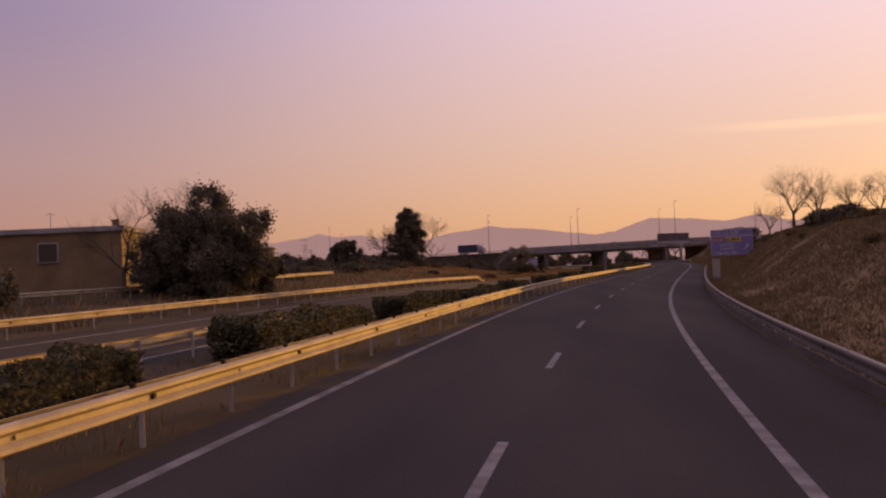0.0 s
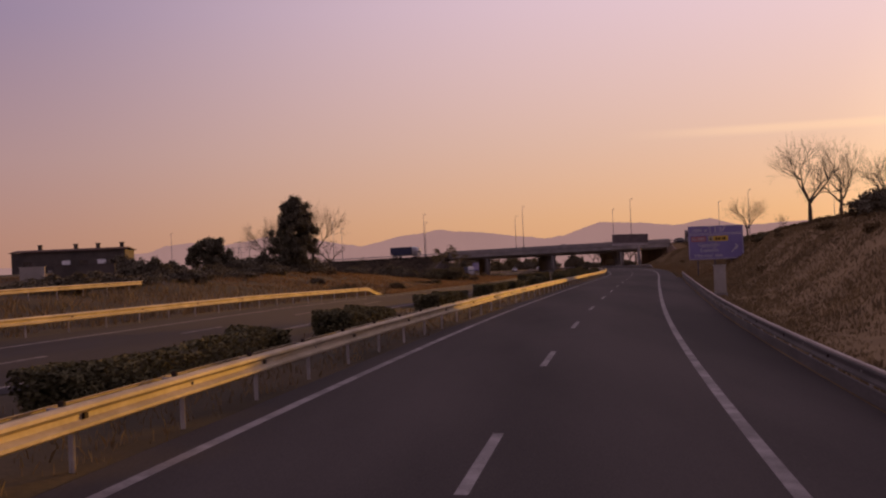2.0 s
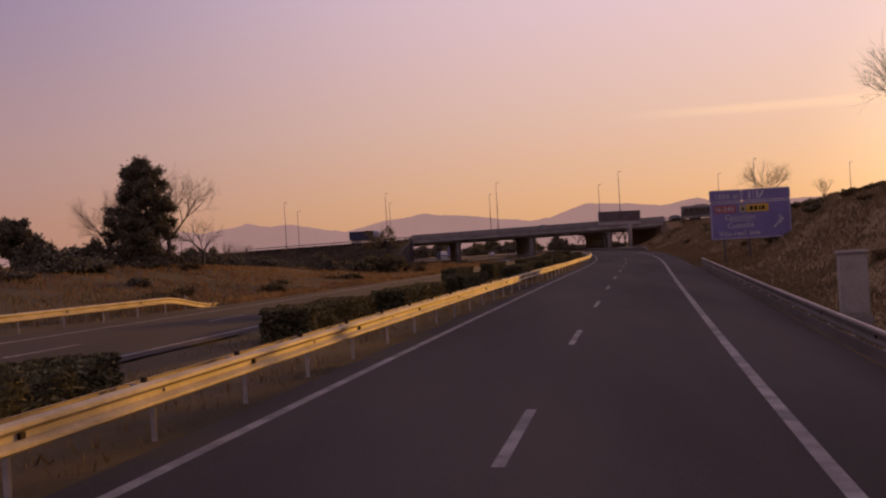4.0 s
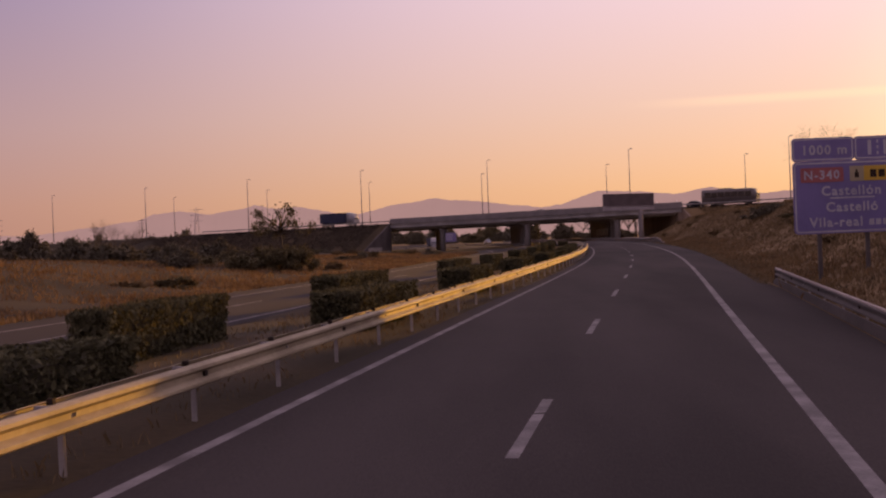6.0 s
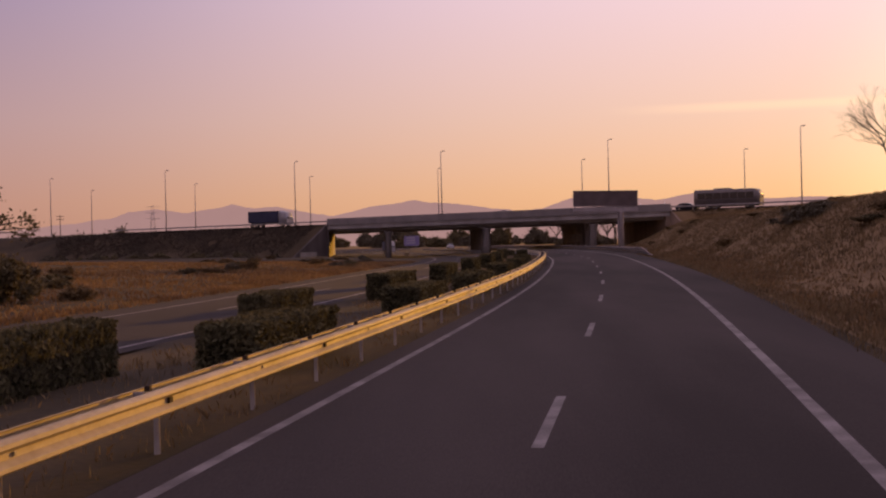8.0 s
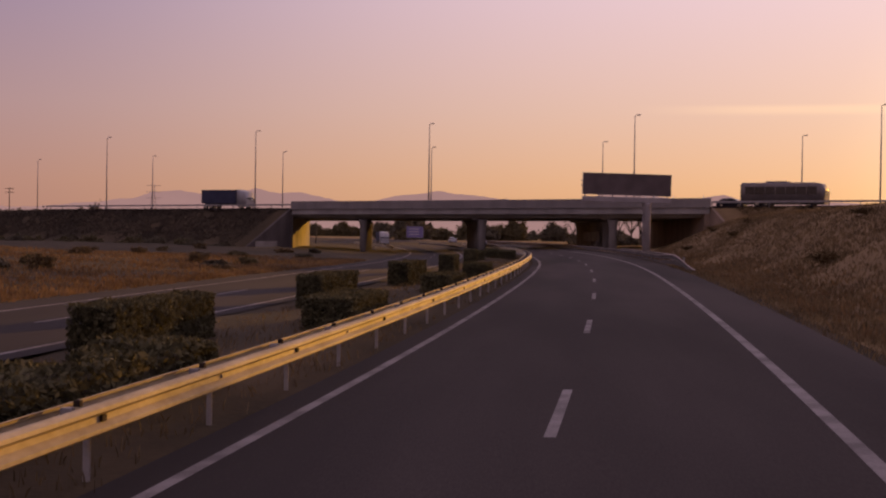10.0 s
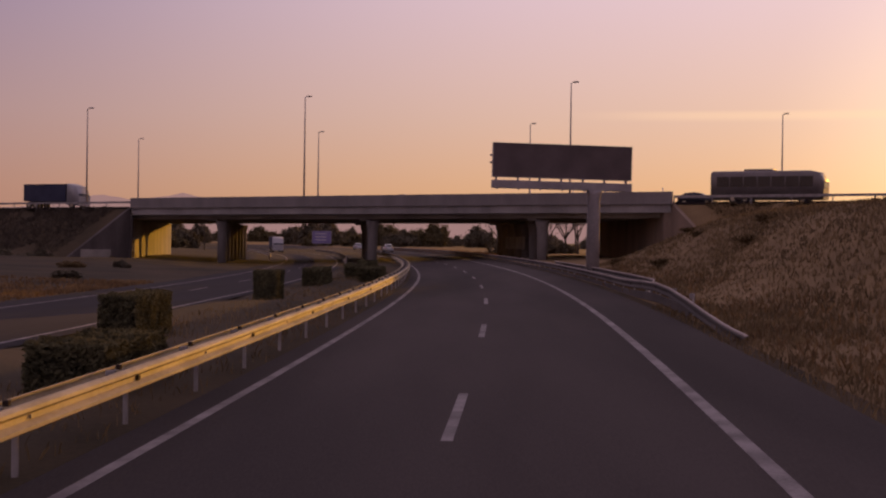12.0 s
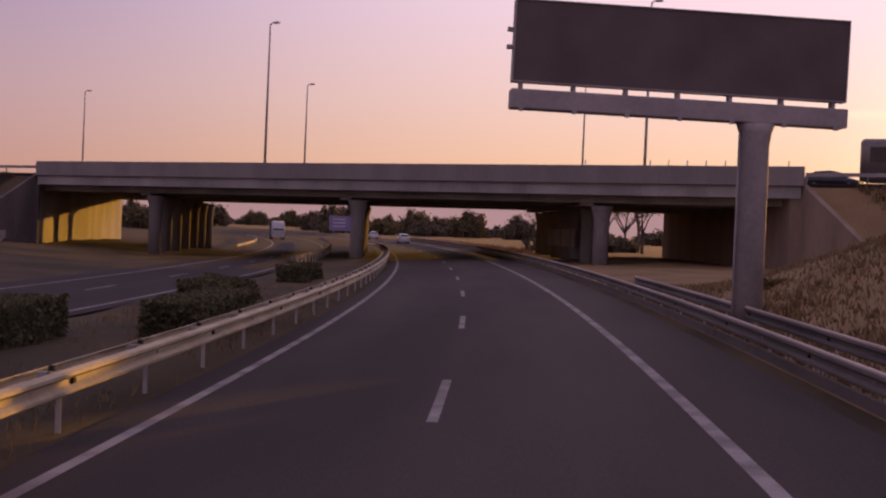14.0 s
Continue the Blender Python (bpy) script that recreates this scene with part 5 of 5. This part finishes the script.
SHRUBS += [(204 + 6 * k, -48 - 5 * math.sin(k * 1.3), 2.0 + 0.5 * math.sin(k * 2.2), 2.6) for k in range(20)]
SHRUBS += [(70 + 7 * k, -36 - 4 * math.sin(k * 1.9), 2.4 + 0.6 * math.sin(k * 2.9), 2.2) for k in range(5)]
SHRUBS += [(148 + 3.7 * k, -39 - 3 * math.sin(k * 1.7) - 0.06 * k, 0.95 + 0.3 * math.sin(k * 2.6), 2.2) for k in range(24)]


def bush_mesh(i, leaves, leaf, material):
    r = np.random.default_rng(300 + i)

    def dome(q):
        v = q.normal(size=3)
        v /= np.linalg.norm(v)
        v *= q.uniform(0.3, 1) ** 0.4 * (0.8 + 0.4 * noise.noise(Vector(v * 2) + Vector((i * 9, 0, 0))))
        return [v[0], v[1], max(0.02, v[2] * 0.62 + 0.38)]
    pts, _ = crown_points(r, leaves, dome, 40, 0.12)
    return leaf_mesh("bush", pts, leaf, r, material)


BUSH = [bush_mesh(i, 6000, 0.036, LEAF_DARK if i < 2 else LEAF_OLIVE) for i in range(4)]
SCRUB_BUSH = [bush_mesh(i + 4, 2200, 0.05, (LEAF_OLIVE, SCRUB, LEAF_DARK, SCRUB)[i]) for i in range(4)]


def bush(s, d, tall, wide, i, label, group, low=False):
    g = ground_at(s, d)
    b = new("bush", (SCRUB_BUSH if low else BUSH)[i % 4])
    b.matrix_world = pose(g.x, g.y, g.z - 0.05, 0, 0, (i * 67) % 360) @ Matrix.Diagonal((wide, wide, tall, 1))
    tagged(b, label, "bush", group)


for i, (s, d, tall, wide) in enumerate(SHRUBS):
    bush(s, d, tall, wide, i % 2, "dark dense shrub at the field's edge", "field shrubs")
for i in range(44):
    s, d = 30 + 7.7 * i + rng.uniform(-2, 2), rng.uniform(11, 26)
    bush(s, d, rng.uniform(0.3, 0.6), rng.uniform(0.7, 1.3), (1, 3)[i % 2], "scrubby bush on the roadside slope", "slope bushes", True)
for i in range(9):
    bush(268 + 3.6 * i, -30 - 2.5 * (1 + math.sin(i * 2.4)), 1.3 + 0.5 * math.sin(i * 1.6), 1.5, i, "dusty shrub below the thin verge tree", "field shrubs")
for i in range(17):
    bush(228 + 4.1 * i, 13.4 + 1.6 * (1 + math.sin(i * 2.7)), 0.5 + 0.15 * math.sin(i * 1.9), 1.3, 2 + i % 2, "olive rounded bush on the roadside slope", "slope bushes")
for i in range(8):
    bush(147 + 3.3 * i, 18.6 + 0.5 * math.sin(i * 2.1), 1.45 + 0.2 * math.sin(i * 1.7), 2.2, i % 2, "dark rounded bush on the crest of the slope", "slope bushes")
for i in range(5):
    bush(317 + 2.6 * i, 15.0 + 0.9 * math.sin(i * 2.1), 0.55 + 0.1 * math.sin(i * 1.7), 1.8, i % 2, "dark rounded bush below the bare tree", "slope bushes")
for i in range(6):
    bush(392 + 6.0 * i, 11.0 + 2.6 * (1 + math.sin(i * 2.2)), 0.4 + 0.1 * math.sin(i * 1.3), 1.0, (1, 3)[i % 2], "low dry bush on the end of the slope", "slope bushes", True)
cv, cf = [], []
for i in range(120):
    s = 22 + 1.75 * i
    g = ground_at(s, 18.6 + 0.9 * math.sin(i * 2.3))
    m = pose(g.x, g.y, g.z - 0.05, 0, 0, (i * 67) % 360) @ Matrix.Diagonal((1.05, 1.05, 0.55 - 0.0012 * (s - 22) + 0.1 * math.sin(i * 1.7), 1))
    me, k = SCRUB_BUSH[(1, 3)[i % 2]], len(cv)
    cv += [m @ v.co for v in me.vertices]
    cf += [[k + j for j in f.vertices] for f in me.polygons]
tagged(new("scrub", mesh("scrub", cv, cf, SCRUB)), "low dry scrub along the crest of the slope", "scrub", kind="stuff")
for i in range(44):
    u = U0 - 6 - i * 2.8
    p = ov(u, N0 - 11.5 - 4 * math.sin(i * 1.3), 0)
    b = new("bush", BUSH[i % 4])
    b.matrix_world = pose(p.x, p.y, 0.3, 0, 0, i * 50) @ Matrix.Diagonal((2.4, 2.4, rng.uniform(1.2, 2.6), 1))
    tagged(b, "dark shrub at the foot of the overpass bank", "bush", "bank shrubs")
for i in range(12):
    u = U1 + 9 + i * 5.0
    p = ov(u, N0 - 8 - 4 * math.sin(i * 1.7), 0)
    b = new("bush", BUSH[(i + 1) % 4])
    b.matrix_world = pose(p.x, p.y, max(1.0, over_bank(p.x, p.y)) - 0.1, 0, 0, i * 70) @ Matrix.Diagonal((1.8, 1.8, rng.uniform(0.7, 1.4), 1))
    tagged(b, "low bush on the grassy overpass bank", "bush", "bank shrubs")
for i in range(40):
    bush(196 + 6.6 * i + rng.uniform(-3, 3), -24 - 26 * rng.uniform(0, 1), rng.uniform(0.4, 0.9), rng.uniform(0.7, 1.4), i, "low dark scrub in the dry grass", "field scrub", True)
for i in range(16):
    bush(538 + 1.9 * i, 15.5 + (i * 7) % 11 + 0.35 * i, 1.9 + 0.4 * math.sin(i * 2.1), 2.3, i % 2, "dark thicket beyond the overpass", "thicket")
# trees beyond the overpass
for i in range(104):
    s, d = 780 + 45 * math.sin(i * 2.3), -190 + i * 3.4 + 2 * math.sin(i * 3.1)
    if -22 < d < 8 and s < 860:
        s += 160
    g = ground_at(s, d)
    b = new("tree", BUSH[i % 4] if i % 3 else SCRUB_BUSH[2])
    k = (6.0 + 2.2 * math.sin(i * 1.9) + (2.5 if i % 9 == 0 else 0)) * (0.5 if d > 60 else 1.0)
    b.matrix_world = pose(g.x, g.y, g.z - 0.2, 0, 0, i * 40) @ Matrix.Diagonal((5.5, 5.5, k, 1))
    tagged(b, "dark rounded tree beyond the overpass", "tree", "trees beyond the overpass")


for i in range(70):
    s, d = 1260 + 40 * math.sin(i * 2.3), -330 + i * 8.5 + 3 * math.sin(i * 3.1)
    g = ground_at(s, d)
    b = new("tree", BUSH[i % 4])
    b.matrix_world = pose(g.x, g.y, g.z - 0.2, 0, 0, i * 40) @ Matrix.Diagonal((8, 8, 8.5 + 2.5 * math.sin(i * 1.9), 1))
    tagged(b, "dark tree in the far treeline across the plain", "tree", "far treeline")


def blades(name, label, places, tall, width, material, seed):
    """Grass as many bent single blades in one mesh."""
    rng = np.random.default_rng(seed)
    v, f = [], []
    for p in places:
        for _ in range(3):
            a, h = rng.uniform(0, 6.28), tall * rng.uniform(0.5, 1.2)
            ox, oy = rng.normal(0, 0.12, 2)
            lx, ly = rng.normal(0, 0.3, 2) * h
            c, sn = math.cos(a) * width, math.sin(a) * width
            k = len(v)
            v += [(p.x + ox - c, p.y + oy - sn, p.z - 0.03), (p.x + ox + c, p.y + oy + sn, p.z - 0.03), (p.x + ox + lx * 0.4 + c * 0.6, p.y + oy + ly * 0.4 + sn * 0.6, p.z + h * 0.6), (p.x + ox + lx, p.y + oy + ly, p.z + h)]
            f += [(k, k + 1, k + 2), (k, k + 2, k + 3)]
    g = new(name, mesh(name, v, f, material))
    tagged(g, label, "grass", kind="stuff")


def scatter(n, s0, s1, d0, d1, seed, bias=1.0, bare=-0.38):
    rng = np.random.default_rng(seed)
    out = []
    while len(out) < n:
        s, t = rng.uniform(s0, s1), rng.uniform(0, 1) ** bias
        d = d0 + (d1 - d0) * t
        p = ground_at(s, d)
        if noise.noise(p * 0.11) + 0.4 * noise.noise(p * 0.45) > bare:
            out.append(p)
    return out


def far_edge(s):
    return -21.6


def verge(n, s0, s1, depth, seed, bias=1.4):
    rng = np.random.default_rng(seed)
    out = []
    while len(out) < n:
        s = rng.uniform(s0, s1)
        p = ground_at(s, far_edge(s) - depth * rng.uniform(0, 1) ** bias)
        if noise.noise(p * 0.09) + 0.4 * noise.noise(p * 0.4) > -0.42:
            out.append(p)
    return out


blades("tall_grass", "golden dry tall grass along the opposite verge", verge(24000, 185, 412, 40, 1), 0.26, 0.036, GRASS_GOLD, 1)
blades("tall_grass", "strip of golden grass edging the opposite road", [ground_at(195 + 0.075 * i, -20.75 - 0.7 * abs(math.sin(i * 7.3))) for i in range(2900)], 0.2, 0.03, GRASS_GOLD, 11)
blades("tall_grass", "brownish grass between the rail and the farm", verge(5000, 20, 200, 26, 2), 0.55, 0.03, GRASS_GREEN, 2)
blades("tall_grass", "dry grass on the roadside slope", scatter(90000, 10, 436, 6.5, 24, 3, 1.1, -2.0), 0.21, 0.032, GRASS_GREEN, 3)
blades("tall_grass", "golden grass tufts along the hard shoulder", scatter(3000, 215, 420, 6.2, 10.5, 4), 0.26, 0.03, GRASS_GOLD, 4)
blades("tall_grass", "weeds creeping over the asphalt edge", [ground_at(228 + 0.055 * i, 5.55 + 0.75 * abs(math.sin(i * 5.1)) ** 0.6) + Vector((0, 0, 0.05)) for i in range(2600)], 0.13, 0.016, GRASS_GREEN, 12)
blades("median_weeds", "dry weeds and grass in the median", scatter(9000, -10, 430, -9.6, -4.3, 5), 0.16, 0.012, GRASS_GREEN, 5)



def bank_places(n, u0, u1, seed, reach=14.0):
    rng = np.random.default_rng(seed)
    out = []
    while len(out) < n:
        q = ov(rng.uniform(u0, u1), N0 - reach * rng.uniform(-0.02, 1), 0)
        q.z = over_bank(q.x, q.y)
        if q.z > 0.6 and noise.noise(q * 0.2) > -0.55:
            out.append(q)
    return out


blades("tall_grass", "dark dry grass covering the overpass bank", bank_places(14000, U1 + 1.5, U1 + 85, 6), 0.32, 0.05, SCRUB, 6)
blades("tall_grass", "dark scrubby grass on the overpass approach", bank_places(14000, U0 - 85, U0 - 1.5, 7), 0.36, 0.055, SCRUB_DIM, 7)
blades("tall_grass", "sunlit grass beside the road beyond the overpass", scatter(1500, 515, 620, 6.6, 12, 8), 0.5, 0.04, GRASS_GOLD, 8)

# ---- distant hills ----
def ridge(name, label, far, rows, base, material, rough):
    """A range of hills: (degrees left of ahead, degrees up) along its crest."""
    xs, ys = [r[0] for r in rows], [r[1] for r in rows]
    vs, fs = [], []
    azs = np.arange(xs[0], xs[-1], -0.1 if xs[-1] < xs[0] else 0.1)
    for i, q in enumerate(azs):
        e = float(np.interp(-q, [-x for x in xs], ys)) + rough * noise.noise(Vector((q * 1.3, far, 0))) + rough * 0.5 * noise.noise(Vector((q * 4.5, far, 3)))
        a = radians(q)
        for r, k in ((far, 0.0), (far + 150, 0.6), (far + 260, 1.0)):
            vs.append((-math.sin(a) * r, math.cos(a) * r, base + (math.tan(radians(e)) * r - base) * k if k else base))
    for i in range(len(azs) - 1):
        for j in range(2):
            p = i * 3 + j
            fs.append((p, p + 1, p + 4, p + 3))
    ob = new(name, mesh(name, vs, fs, material, flat=False))
    tagged(ob, label, "hills", kind="structure")


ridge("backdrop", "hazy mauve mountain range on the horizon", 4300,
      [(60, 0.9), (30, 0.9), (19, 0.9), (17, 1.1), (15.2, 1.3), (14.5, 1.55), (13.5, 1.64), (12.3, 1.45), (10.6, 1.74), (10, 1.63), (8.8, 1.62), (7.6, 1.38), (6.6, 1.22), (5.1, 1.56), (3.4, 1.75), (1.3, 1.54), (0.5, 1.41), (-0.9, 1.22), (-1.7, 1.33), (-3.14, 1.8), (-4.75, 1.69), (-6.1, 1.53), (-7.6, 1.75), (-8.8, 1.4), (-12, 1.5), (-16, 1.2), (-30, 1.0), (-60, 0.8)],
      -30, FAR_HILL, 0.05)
